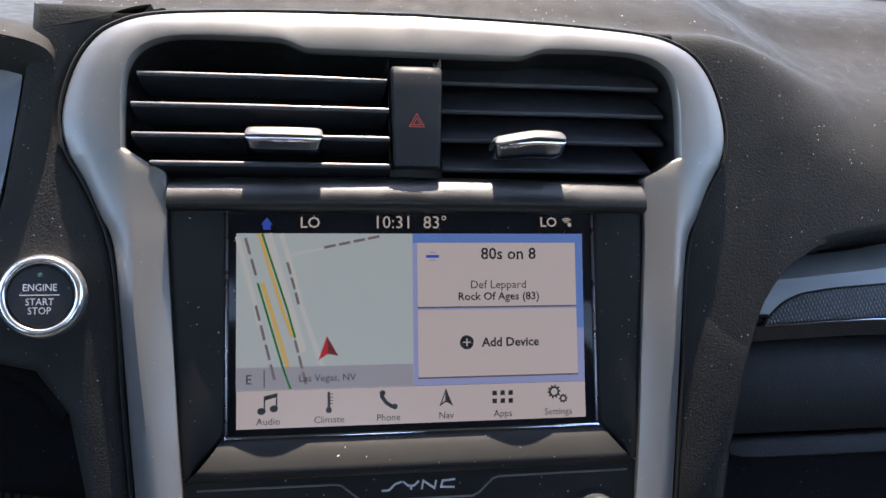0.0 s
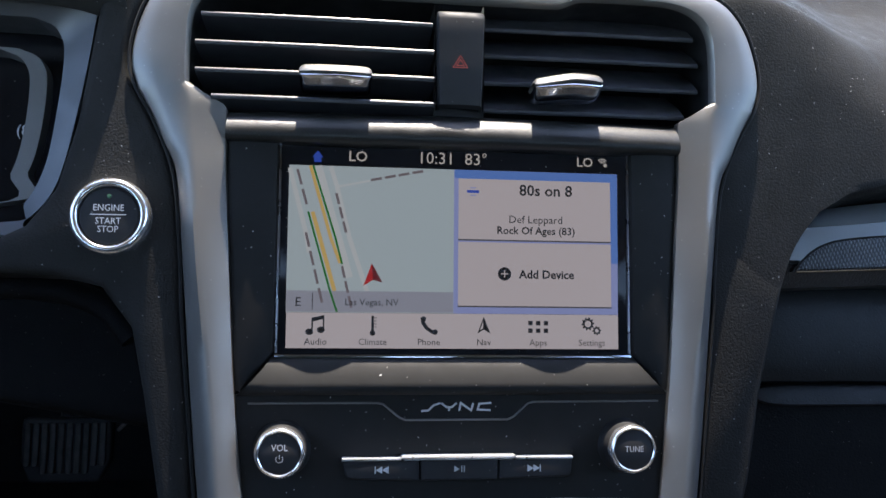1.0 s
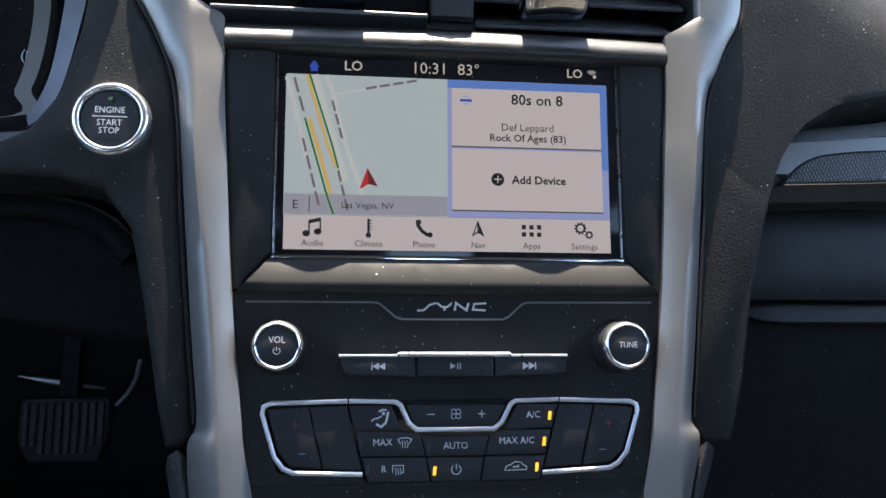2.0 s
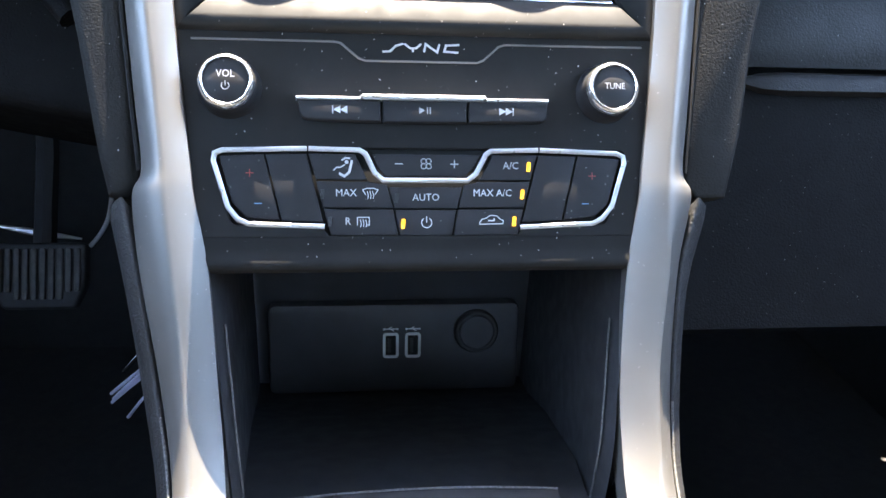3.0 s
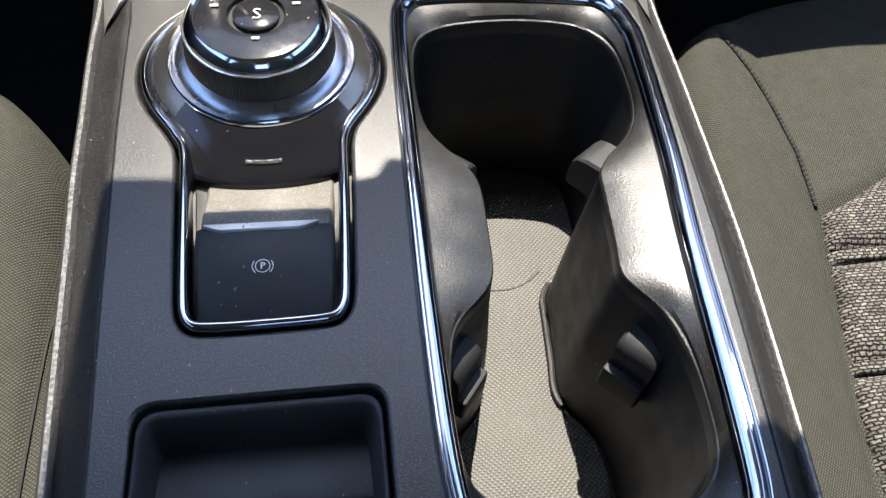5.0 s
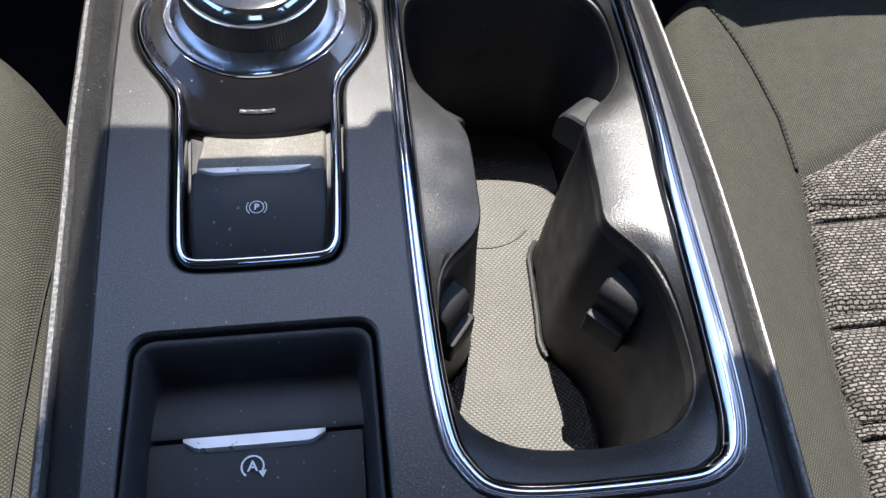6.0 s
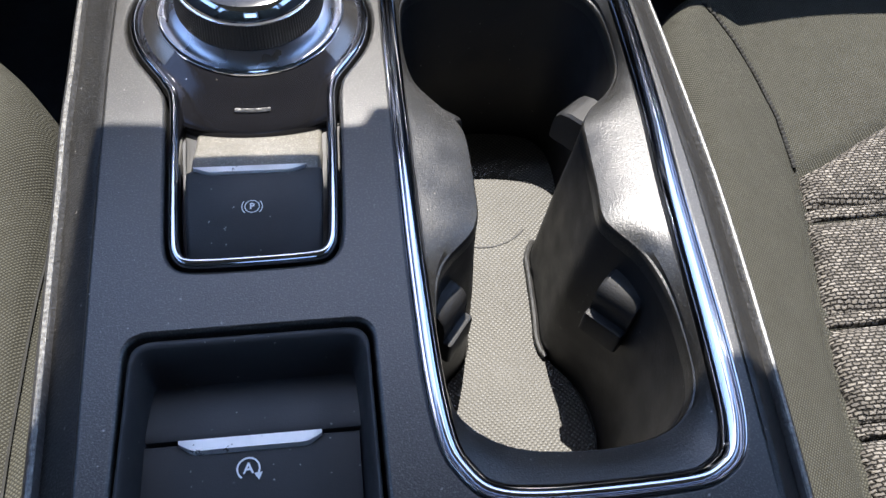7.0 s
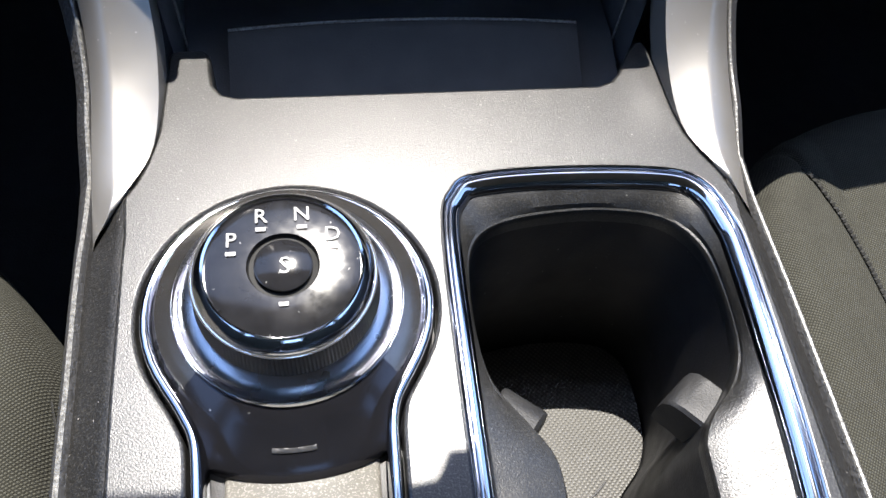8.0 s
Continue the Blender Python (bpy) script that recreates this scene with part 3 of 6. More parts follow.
def bezel_line(points):
    return crom([(u, v, 0) for u, v in points], 6)


cl = thing("instrument_cluster", "instrument cluster with satin bezels under its hood", "instrument cluster")
b_out = bezel_line([(-0.40, 0.177), (-0.24, 0.1765), (-0.2050, 0.1735), (-0.1835, 0.1695), (-0.1825, 0.1630), (-0.1890, 0.1180), (-0.1975, 0.0800), (-0.2110, 0.0620), (-0.2290, 0.0540), (-0.40, 0.052)])
b_in = bezel_line([(-0.40, 0.168), (-0.24, 0.1685), (-0.2120, 0.1665), (-0.2030, 0.1590), (-0.2010, 0.1450), (-0.2045, 0.1080), (-0.2085, 0.0880), (-0.2165, 0.0720), (-0.2300, 0.0620), (-0.40, 0.060)])
part("outer_bezel", moved(grid([[p + Vector((0, 0, -0.012)) for p in b_out], [p + Vector((0, 0, -0.018)) for p in b_out], [p + Vector((0, 0, -0.024)) for p in b_in], [p + Vector((0, 0, -0.05)) for p in b_in]]), FAS), M_BEZEL, cl, "grey satin outer bezel")
r_out = bezel_line([(-0.40, 0.156), (-0.25, 0.1560), (-0.2240, 0.1540), (-0.2150, 0.1470), (-0.2130, 0.1350), (-0.2150, 0.1100), (-0.2200, 0.0900), (-0.2310, 0.0740), (-0.40, 0.070)])
part("inner_ring", moved(grid([[p + Vector((-0.0, 0, -0.045)) for p in r_out], [p + Vector((0, 0, -0.036)) for p in r_out], [p * 1.0 + Vector((-0.0085, -0.001, -0.036)) for p in r_out], [p + Vector((-0.0095, -0.001, -0.05)) for p in r_out]]), FAS), M_TRIM, cl, "satin silver ring round the dial")
part("display", moved(box(-0.42, 0.05, -0.066, -0.19, 0.19, -0.060), FAS), M_GLOSS, cl, "black glass display")
writing("(83)", 0.0085, on(FAS, -0.2295, 0.117, -0.0595), M_MARK, cl, "display_text")
# panels that close the dash below
kn = thing("knee_panel", "dark plastic knee panel below the dashboard", "panel")
part("body", moved(slab([(-0.42, 0.046), (-0.2, 0.044), (-0.16, 0.02), (-0.154, -0.02), (-0.150, -0.05), (-0.42, 0.0)], -0.20, -0.075, 0.01, 3), FAS), M_KNEE, kn)
part("upper_lip", moved(tube(crom([(-0.42, 0.0335, -0.070), (-0.30, 0.0335, -0.070), (-0.235, 0.0325, -0.070), (-0.205, 0.0285, -0.069), (-0.185, 0.0190, -0.068), (-0.172, 0.0040, -0.067)], 5), 0.0075, 10), FAS), M_KNEE, kn, "rounded upper lip")

# ---- glovebox side ----
gb = thing("glovebox", "closed dark grained glovebox below a grey trim strip", "glovebox")
rows = []
for u in (0.138, 0.150, 0.165, 0.22, 0.30, 0.45, 0.62):
    tuck = 0.010 * max(0.0, (0.165 - u) / 0.027)
    rows.append([FAS @ Vector((u, v, h - tuck)) for v, h in ((0.060, -0.058), (0.040, -0.052), (0.026, -0.047), (0.008, -0.0455), (-0.008, -0.047), (-0.0185, -0.050))])
g = grid([crom(r, 3) for r in rows])
part("upper_lid", (g[0], [tuple(reversed(f)) for f in g[1]]), M_GLOVE, gb, "dark upper part of the lid", smooth=60)
part("lid", moved(box(0.138, -0.16, -0.10, 0.62, -0.030, -0.054), FAS), M_KNEE, gb, smooth=0)
part("lid_back", moved(box(0.138, -0.035, -0.10, 0.62, 0.082, -0.060), FAS), M_KNEE, gb, smooth=0)
rows = []
for k in range(33):
    u = 0.176 + 0.43 * k / 32
    w = min(1.0, (u - 0.172) / 0.020)
    rows.append([FAS @ Vector((u, -0.0255 + v * w, -0.0520 + h * w)) for v, h in ((0.0050, -0.004), (0.0046, 0.0006), (0.0030, 0.0026), (0.0, 0.0036), (-0.0036, 0.0044), (-0.0062, 0.0046), (-0.0072, 0.0030), (-0.0076, -0.004))])
g = grid(rows)
part("grip", g, M_GLOVE, gb, "rounded grip below the lid's upper part", smooth=60)
strip = thing("dash_strip", "grey satin strip with a textured insert on the passenger dash", "trim strip")
ramp_line = [(0.1866, 0.0656), (0.1912, 0.0692), (0.1964, 0.0722), (0.2135, 0.0772), (0.2306, 0.0798), (0.2541, 0.0824), (0.32, 0.089), (0.60, 0.097)]
fold_line = [(0.1868, 0.0650), (0.1900, 0.0668), (0.1950, 0.0680), (0.2135, 0.0697), (0.2306, 0.0713), (0.2532, 0.0734), (0.32, 0.079), (0.60, 0.087)]
M_SATIN = shader("grey_satin", (0.30, 0.315, 0.32), 0.40, metal=0.5, var=0.06)
rt, rf = (crom([(u, v, 0) for u, v in ln], 5) for ln in (ramp_line, fold_line))
part("upper_band", moved(grid([[p + Vector((0, 0.0030, -0.0340)) for p in rt], [p + Vector((0, 0, -0.0265)) for p in rt], [p.lerp(q, 0.6) + Vector((0, 0, -0.0205)) for p, q in zip(rt, rf)], [q + Vector((0, 0, -0.0182)) for q in rf]]), FAS), M_SATIN, strip, "smooth grey satin upper band", smooth=50)
body_top = [(p.x, p.y) for p in rf]
part("strip_body", moved(slab(body_top + [(0.60, 0.047), (0.2508, 0.0462), (0.1904, 0.0438), (0.1925, 0.0496), (0.1783, 0.0495), (0.1821, 0.0583)], -0.045, -0.0184, 0.0008, 2), FAS), M_SATIN, strip)
part("lower_band", moved(grid([[Vector((0.1783, 0.0496, -0.0186)), Vector((0.1855, 0.0494, -0.0190)), Vector((0.1925, 0.0450, -0.0190)), Vector((0.2508, 0.0460, -0.0186)), Vector((0.60, 0.0468, -0.0186))], [Vector((0.1765, 0.0420, -0.0225)), Vector((0.1900, 0.0425, -0.0225)), Vector((0.1950, 0.0410, -0.0225)), Vector((0.2504, 0.0425, -0.0225)), Vector((0.60, 0.0430, -0.0225))], [Vector((0.1746, 0.0343, -0.0270)), Vector((0.1880, 0.0348, -0.0270)), Vector((0.1990, 0.0352, -0.0270)), Vector((0.2499, 0.0372, -0.0270)), Vector((0.60, 0.0380, -0.0270))], [Vector((0.1746, 0.0330, -0.0480)), Vector((0.1880, 0.0335, -0.0480)), Vector((0.1990, 0.0340, -0.0480)), Vector((0.2499, 0.0360, -0.0480)), Vector((0.60, 0.0368, -0.0480))]]), FAS), M_SIDE, strip, "dark underside band", smooth=40)
ins = [(q.x, q.y) for q in crom([(0.1904, 0.0444, 0), (0.1938, 0.0482, 0), (0.1982, 0.0524, 0), (0.2030, 0.0557, 0), (0.2086, 0.0583, 0), (0.2189, 0.0609, 0), (0.2524, 0.0641, 0), (0.36, 0.070, 0), (0.60, 0.077, 0)], 3)] + [(0.60, 0.0492), (0.2508, 0.0472)]
part("insert_gap", moved(slab(grown(ccw(ins), 0.0012), -0.03, -0.0182, 0.0001), FAS), M_SEAM, strip, "dark gap round the insert")
M_KNURL = shader("knurled_insert", (0.12, 0.125, 0.13), 0.42, metal=0.3, bump=1.0, bscale=210, grain="weave", turn=40)
part("insert", moved(slab(ins, -0.03, -0.0174, 0.0006), FAS), M_KNURL, strip, "diamond textured dark grey insert")
part("lower_lip", moved(tube([(0.1902, 0.0436, -0.0180), (0.2508, 0.0461, -0.0178), (0.60, 0.0475, -0.0178)], 0.0005, 6), FAS), M_CHROME, strip, "thin bright lip")

# ---- control panel in the middle ----
stack = thing("control_panel", "dusty dark grey plastic control panel round the touchscreen", "control panel")
SIDE_L = [(0.1152, 0.1170), (0.1146, 0.085), (0.1117, 0.040), (0.1085, -0.010), (0.1045, -0.050), (0.0998, -0.094), (0.0960, -0.120)]
face = [(-u + 0.0005, v) for u, v in SIDE_L] + [(u - 0.0005, v) for u, v in reversed(SIDE_L)]
WIN = rounded(rect(-0.0895, -0.0035, 0.0895, 0.1075), 0.003)
# upper half: a frame that slopes down to the screen; below it a ledge and the flat face
top_strip = []
for k in range(41):
    u = -0.1148 + 0.2296 * k / 40
    bow = 0.0015 * (1 - (u / 0.1148) ** 2)
    top_strip.append([Vector((u, 0.1185 + bow, -0.010)), Vector((u, 0.1176 + bow, -0.0030)), Vector((u, 0.1160 + bow, -0.0002)), Vector((u, 0.1125 + bow, 0.0030)), Vector((u, 0.1082 + bow, 0.0054)), Vector((u, 0.1048 + bow, 0.0062)), Vector((u, 0.1028 + bow * 0.5, 0.0052)), Vector((u, 0.1018, 0.0024)), Vector((u, 0.1014, -0.0032))])
g = grid(top_strip)
part("top_strip", moved((g[0], [tuple(reversed(f)) for f in g[1]]), FAS), M_INSERT, stack, "rounded upper lip catching the light", smooth=60)
# sides and ledge round the window
for s in (-1, 1):
    rows = []
    for v in (0.1085, 0.090, 0.060, 0.030, 0.0, -0.010, -0.019):
        w = max(0.0, min(1.0, (-0.0005 - v) / 0.018)) if v < 0 else 0
        out = 0.1146 if v > 0.09 else (0.1085 + (v + 0.010) * 0.0625 if v > -0.01 else 0.1085 + (v + 0.01) * 0.1)
        inn = 0.0905 + 0.0145 * w
        rows.append([Vector((s * (out - 0.0004), v, 0.0)), Vector((s * (out - 0.003), v, 0.0012)), Vector((s * (inn + 0.004 * (1 - w)), v, 0.0010)), Vector((s * inn, v, 0.0004 - 0.0005)), Vector((s * (inn - 0.0012 * (1 - w)), v, -0.0035 * (1 - w)))])
    g = grid(rows)
    part("window_side", moved(g if s > 0 else (g[0], [tuple(reversed(f)) for f in g[1]]), FAS), M_PANEL, stack)
rows = []
for k in range(21):
    x = -1 + 2 * k / 20
    rows.append([Vector((x * 0.0905, -0.0022, -0.0035)), Vector((x * 0.0908, -0.0030, -0.0022)), Vector((x * 0.094, -0.0080, 0.0016)), Vector((x * 0.1000, -0.0150, 0.0046)), Vector((x * 0.1035, -0.0185, 0.0054)), Vector((x * 0.1060, -0.0208, 0.0030)), Vector((x * 0.1070, -0.0212, 0.0000))])
g = grid(rows)
part("ledge", moved((g[0], [tuple(reversed(f)) for f in g[1]]), FAS), M_PANEL, stack, "sloping ledge below the screen", smooth=60)
low_face = [(-0.1073, -0.0205), (-0.1045, -0.050), (-0.0998, -0.094), (-0.0975, -0.1120), (0.0975, -0.1120), (0.0998, -0.094), (0.1045, -0.050), (0.1073, -0.0205)]
clim = rounded([(-0.0935, -0.0725), (-0.0843, -0.1065), (-0.0440, -0.1085), (-0.0420, -0.1125), (0.0425, -0.1125), (0.0440, -0.1085), (0.0843, -0.1065), (0.0948, -0.0725)], 0.004)
part("lower_face", moved(plate(low_face, [clim], 0.0, 0.012, 0.0004), FAS), M_PANEL, stack)
rows = []
for k in range(31):
    x = -1 + 2 * k / 30
    rows.append([Vector((x * 0.0972, -0.1118, -0.0002)), Vector((x * 0.0964, -0.1150, -0.0005)), Vector((x * 0.0957, -0.1182, -0.0007)), Vector((x * 0.0952, -0.1206, -0.00045)), Vector((x * 0.0947, -0.1228, -0.0001)), Vector((x * 0.0942, -0.1247, -0.0003)), Vector((x * 0.0938, -0.1264, -0.0017)), Vector((x * 0.0934, -0.1276, -0.0050)), Vector((x * 0.0932, -0.1222, -0.0170))])
g = grid([crom(r[:-1], 3) + r[-1:] for r in rows])
part("bottom_roll", moved((g[0], [tuple(reversed(f)) for f in g[1]]), FAS), M_PANEL, stack, "rolled lower edge", smooth=60)

# ---- centre console ----
console = thing("centre_console", "charcoal speckled plastic centre console between the seats", "console")
EDGE_L = [(-0.0942, 0.1215), (-0.0932, 0.112), (-0.0930, 0.100), (-0.0915, 0.056), (-0.0878, -0.010), (-0.0838, -0.074), (-0.080, -0.13)]
EDGE_R = [(0.080, -0.13), (0.0855, -0.080), (0.0905, -0.0368), (0.0942, 0.002), (0.0960, 0.031), (0.0980, 0.070), (0.0990, 0.105)]
NOTCH = [(0.1000, 0.1150), (0.0975, 0.1245), (0.0935, 0.1335), (0.0905, 0.143), (0.0895, 0.153), (0.0892, 0.184), (0.0876, 0.1893), (0.0845, 0.1890), (0.0810, 0.1850), (0.0775, 0.1795), (0.0745, 0.1735), (0.0705, 0.1690), (0.0650, 0.1668), (-0.0615, 0.1672), (-0.0665, 0.1690), (-0.0695, 0.1735), (-0.0705, 0.1800), (-0.0712, 0.1885), (-0.0735, 0.1912), (-0.0835, 0.1912), (-0.0852, 0.1885), (-0.0862, 0.152), (-0.0885, 0.1400), (-0.0915, 0.1315), (-0.0945, 0.1260)]
KEYHOLE_C = (-0.0450, 0.0845)


def keyhole(d=0.0):
    """Outline of the selector's surround, grown by d."""
    cx, cy = KEYHOLE_C
    r = 0.0400 + d
    pts = []
    a0, a1 = radians(-44), radians(224)
    for k in range(40):
        a = a0 + (a1 - a0) * k / 39
        pts.append((cx + r * math.cos(a), cy + r * math.sin(a)))
    left = [(-0.0724 - d * 0.9, 0.0530 - d * 0.4), (-0.0704 - d, 0.0495 - d * 0.3), (-0.0690 - d, 0.0455), (-0.0683 - d, 0.0380), (-0.0655 - d, -0.0110), (-0.0648 - d * 0.9, -0.0165 - d * 0.5), (-0.0630 - d * 0.5, -0.0200 - d * 0.9), (-0.0595, -0.0212 - d)]
    right = [(-0.0262, -0.0205 - d), (-0.0232 + d * 0.5, -0.0195 - d * 0.9), (-0.0214 + d * 0.9, -0.0160 - d * 0.5), (-0.0207 + d, -0.0110), (-0.0192 + d, 0.0380), (-0.0191 + d, 0.0455), (-0.0185 + d, 0.0495 - d * 0.3), (-0.0174 + d * 0.9, 0.0532 - d * 0.4)]
    tail = left + right
    for _ in range(2):
        cut = [tail[0]]
        for (ax, ay), (bx, by) in zip(tail, tail[1:]):
            cut += [(ax * 0.78 + bx * 0.22, ay * 0.78 + by * 0.22), (ax * 0.22 + bx * 0.78, ay * 0.22 + by * 0.78)]
        tail = cut + [tail[-1]]
    loop = pts + tail
    for _ in range(3):
        loop = [((a[0] + 2 * b[0] + c[0]) / 4, (a[1] + 2 * b[1] + c[1]) / 4) for a, b, c in zip(loop[-1:] + loop[:-1], loop, loop[1:] + loop[:1])]
    return loop


def cup_line(d=0.0):
    p = [(0.0030 - d, 0.1045), (0.0015 - d, 0.034), (0.0008 - d, -0.030), (0.0018 - d, -0.0690), (0.0062 - d * 0.7, -0.0855 - d * 0.7), (0.0190, -0.0937 - d), (0.0580, -0.0945 - d), (0.0715 + d * 0.7, -0.0915 - d * 0.7), (0.0785 + d, -0.0825), (0.0822 + d, -0.0600), (0.0868 + d, -0.0020), (0.0912 + d, 0.0400), (0.0945 + d, 0.0920), (0.0938 + d, 0.1060), (0.0895 + d * 0.7, 0.1195 + d * 0.7), (0.0780, 0.1258 + d), (0.0450, 0.1285 + d), (0.0170, 0.1275 + d), (0.0075 - d * 0.7, 0.1220 + d * 0.7)]
    return ccw([(q.x, q.y) for q in crom([(x, y, 0) for x, y in p], 4, closed=True)])


body = EDGE_L + EDGE_R + NOTCH
part("top_panel", moved(plate(body, [keyhole(0.0026), cup_line(0.0012), rounded([(-0.0740, -0.1260), (-0.0115, -0.1260), (-0.0122, -0.0420), (-0.0752, -0.0428)], [0.001, 0.001, 0.006, 0.006], 6)], 0.0, 0.020, 0.0012), CON), M_CONSOLE, console)
# shoulders that roll down along both sides, and the soft side panels with their bright edge
RIM_L = [(-0.1068, 0.138), (-0.1062, 0.122), (-0.1062, 0.108), (-0.1058, 0.095), (-0.1050, 0.080), (-0.1043, 0.067), (-0.1030, 0.039), (-0.1008, 0.0126), (-0.0982, -0.0234), (-0.0945, -0.074), (-0.091, -0.13)]
RIM_R = [(0.1100, 0.138), (0.1086, 0.122), (0.1080, 0.108), (0.1077, 0.095), (0.1074, 0.080), (0.1067, 0.0626), (0.1054, 0.031), (0.1038, 0.002), (0.1003, -0.0368), (0.0955, -0.080), (0.089, -0.13)]
# upper run of the edge beside the satin legs
RISE_L = [(0.1300, 0.2447, 0.5310), (0.1238, 0.2310, 0.5005), (0.1166, 0.2120, 0.4570), (0.1110, 0.1925, 0.4255), (0.1086, 0.1720, 0.4078), (0.1078, 0.1550, 0.4015)]
RISE_R = [(0.1290, 0.2447, 0.5310), (0.1200, 0.2310, 0.5005), (0.1164, 0.2120, 0.4570), (0.1144, 0.1925, 0.4255), (0.1136, 0.1720, 0.4078), (0.1122, 0.1550, 0.4015)]
for s, RIM, RISE in ((-1, RIM_L, RISE_L), (1, RIM_R, RISE_R)):
    line = crom([(x, y, 0) for x, y in RIM], 4)
    wide = 1.25 if s < 0 else 0.92
    g = grid([[Vector((p.x - s * 0.0110 * wide, p.y, -0.0004)), Vector((p.x - s * 0.0095 * wide, p.y, -0.0006)), Vector((p.x - s * 0.0080 * wide, p.y, -0.0016)), Vector((p.x - s * 0.0040 * wide, p.y, -0.0052)), Vector((p.x - s * 0.0008, p.y, -0.0080)), Vector((p.x + s * 0.0010, p.y, -0.0105))] for p in line])
    part("shoulder", moved(g, CON), M_SHOULDER, console)
    P = crom([Vector((s * x, y, z)) for x, y, z in RISE] + [Vector((p.x, p.y, 0.3945)) for p in line], 3)
    rows = []
    for i, q in enumerate(P):
        t = min(1.0, i / 45)
        rows.append([q + Vector((-s * 0.0030, 0.003, -0.0060)), q + Vector((-s * 0.0009, 0.0002, -0.0006)), q + Vector((-s * 0.0003, 0.0, 0.0004)), q + Vector((s * 0.0006, -0.0003, 0.0006)), q + Vector((s * 0.0014, -0.0002, -0.0002)),
                     q + Vector((s * (0.0030 + 0.0020 * (1 - t)), 0.001 * (1 - t), -0.0038)), q + Vector((s * (0.0046 + 0.0024 * (1 - t)), 0.004 * (1 - t), -0.0120)), q + Vector((s * 0.0060, 0.010 * (1 - t), -0.030)), q + Vector((-s * 0.006, 0.03 * (1 - t), -0.20))])
    g = grid(rows)
    part("side_wall", g if s > 0 else (g[0], [tuple(reversed(f)) for f in g[1]]), M_SIDE, console, "soft grained side panel", smooth=50)
    part("worn_edge", tube([q + Vector((s * 0.0001, -0.0002, 0.0002)) for q in P[7:]], 0.00075, 6), M_WORN_GLINT, console, "worn bright edge line")

# ---- touchscreen and its picture ----
LUM = 0.058
G_CARD = glow("screen_card", (0.64, 0.60, 0.66), LUM)
G_MAP = glow("screen_map", (0.50, 0.62, 0.70), LUM)
G_BLUE = glow("screen_blue", (0.12, 0.27, 0.78), LUM)
G_LILAC = glow("screen_lilac", (0.33, 0.40, 0.80), LUM)
G_GREY = glow("screen_grey", (0.36, 0.39, 0.50), LUM)
G_INK = glow("screen_ink", (0.01, 0.01, 0.012), LUM)
G_DIM = glow("screen_dim", (0.12, 0.12, 0.15), LUM)
G_LIGHT = glow("screen_light", (0.62, 0.60, 0.60), LUM)
G_HOME = glow("screen_home", (0.03, 0.09, 0.62), LUM)
G_ROAD = glow("screen_road", (0.62, 0.68, 0.74), LUM)
G_YELLOW = glow("screen_yellow", (0.74, 0.52, 0.17), LUM)
G_GREEN = glow("screen_green", (0.01, 0.20, 0.02), LUM)
G_ARROW = glow("screen_arrow", (0.55, 0.02, 0.02), LUM)
G_ARROW2 = glow("screen_arrow_shade", (0.16, 0.01, 0.012), LUM)
G_STREET = glow("screen_street", (0.20, 0.17, 0.20), LUM)

screen = thing("touchscreen", "lit touchscreen showing a road map and radio cards", "touchscreen")
part("glass", moved(slab(rounded(rect(-0.0895, -0.0030, 0.0895, 0.1062), 0.002), -0.012, -0.0030, 0.0006), FAS), M_GLOSS, screen, "black glass front")
part("lower_lip", moved(slab(rect(-0.0895, -0.0036, 0.0895, -0.0016), -0.006, -0.0012, 0.0007), FAS), M_CHROME, screen, "thin chrome lip")
for s in (-1, 1):
    part("side_lip", moved(slab(rect(s * 0.0888 - 0.0006, -0.0010, s * 0.0888 + 0.0006, 0.1040), -0.006, -0.0018, 0.0005), FAS), M_DARKCHROME, screen)
H = -0.0029


def ui(name, poly, h, m, label=""):
    return part(name, moved(flat(poly, H + h), FAS), m, screen, label, smooth=0)


def ui_line(name, pts, w, h, m):
    line = [Vector(p) for p in pts]
    rows = []
    ns = normals2([tuple(p) for p in line], False)
    for p, n in zip(line, ns):
        rows.append([(p.x - n.x * w / 2, p.y - n.y * w / 2, H + h), (p.x + n.x * w / 2, p.y + n.y * w / 2, H + h)])
    g = grid(rows)
    a, b, c = (Vector(g[0][i]) for i in g[1][0][:3])
    if (b - a).cross(c - a).z < 0:
        g = (g[0], [tuple(reversed(f)) for f in g[1]])
    return part(name, moved(g, FAS), m, screen, smooth=0)


def ui_text(s, size, x, y, m, bold=0.0, turn=0.0, wide=1.0):
    return writing(s, size, on(FAS, x, y, H + 0.0005, turn), m, screen, "screen_lettering", bold=bold, wide=wide)


ui("map_area", rect(-0.0846, 0.0187, -0.0020, 0.0917), 0.0, G_MAP, "pale blue road map")
ui("menu_area", [(-0.0020, 0.0187), (0.0832, 0.0187), (0.0836, 0.0917), (-0.0020, 0.0917)], 0.0, G_LILAC, "blue background of the radio cards")
ui("menu_glow", [(-0.0018, 0.0872), (0.0834, 0.0872), (0.0835, 0.0916), (-0.0018, 0.0916)], 0.0001, G_BLUE)
ui("menu_glow", rect(0.0797, 0.045, 0.0834, 0.0872), 0.0001, G_BLUE)
ui("map_info_bar", rect(-0.0845, 0.0190, -0.0022, 0.0293), 0.0004, G_GREY)
ui("button_bar", rect(-0.0843, 0.0012, 0.0832, 0.0186), 0.0, G_CARD, "pale row of menu buttons")
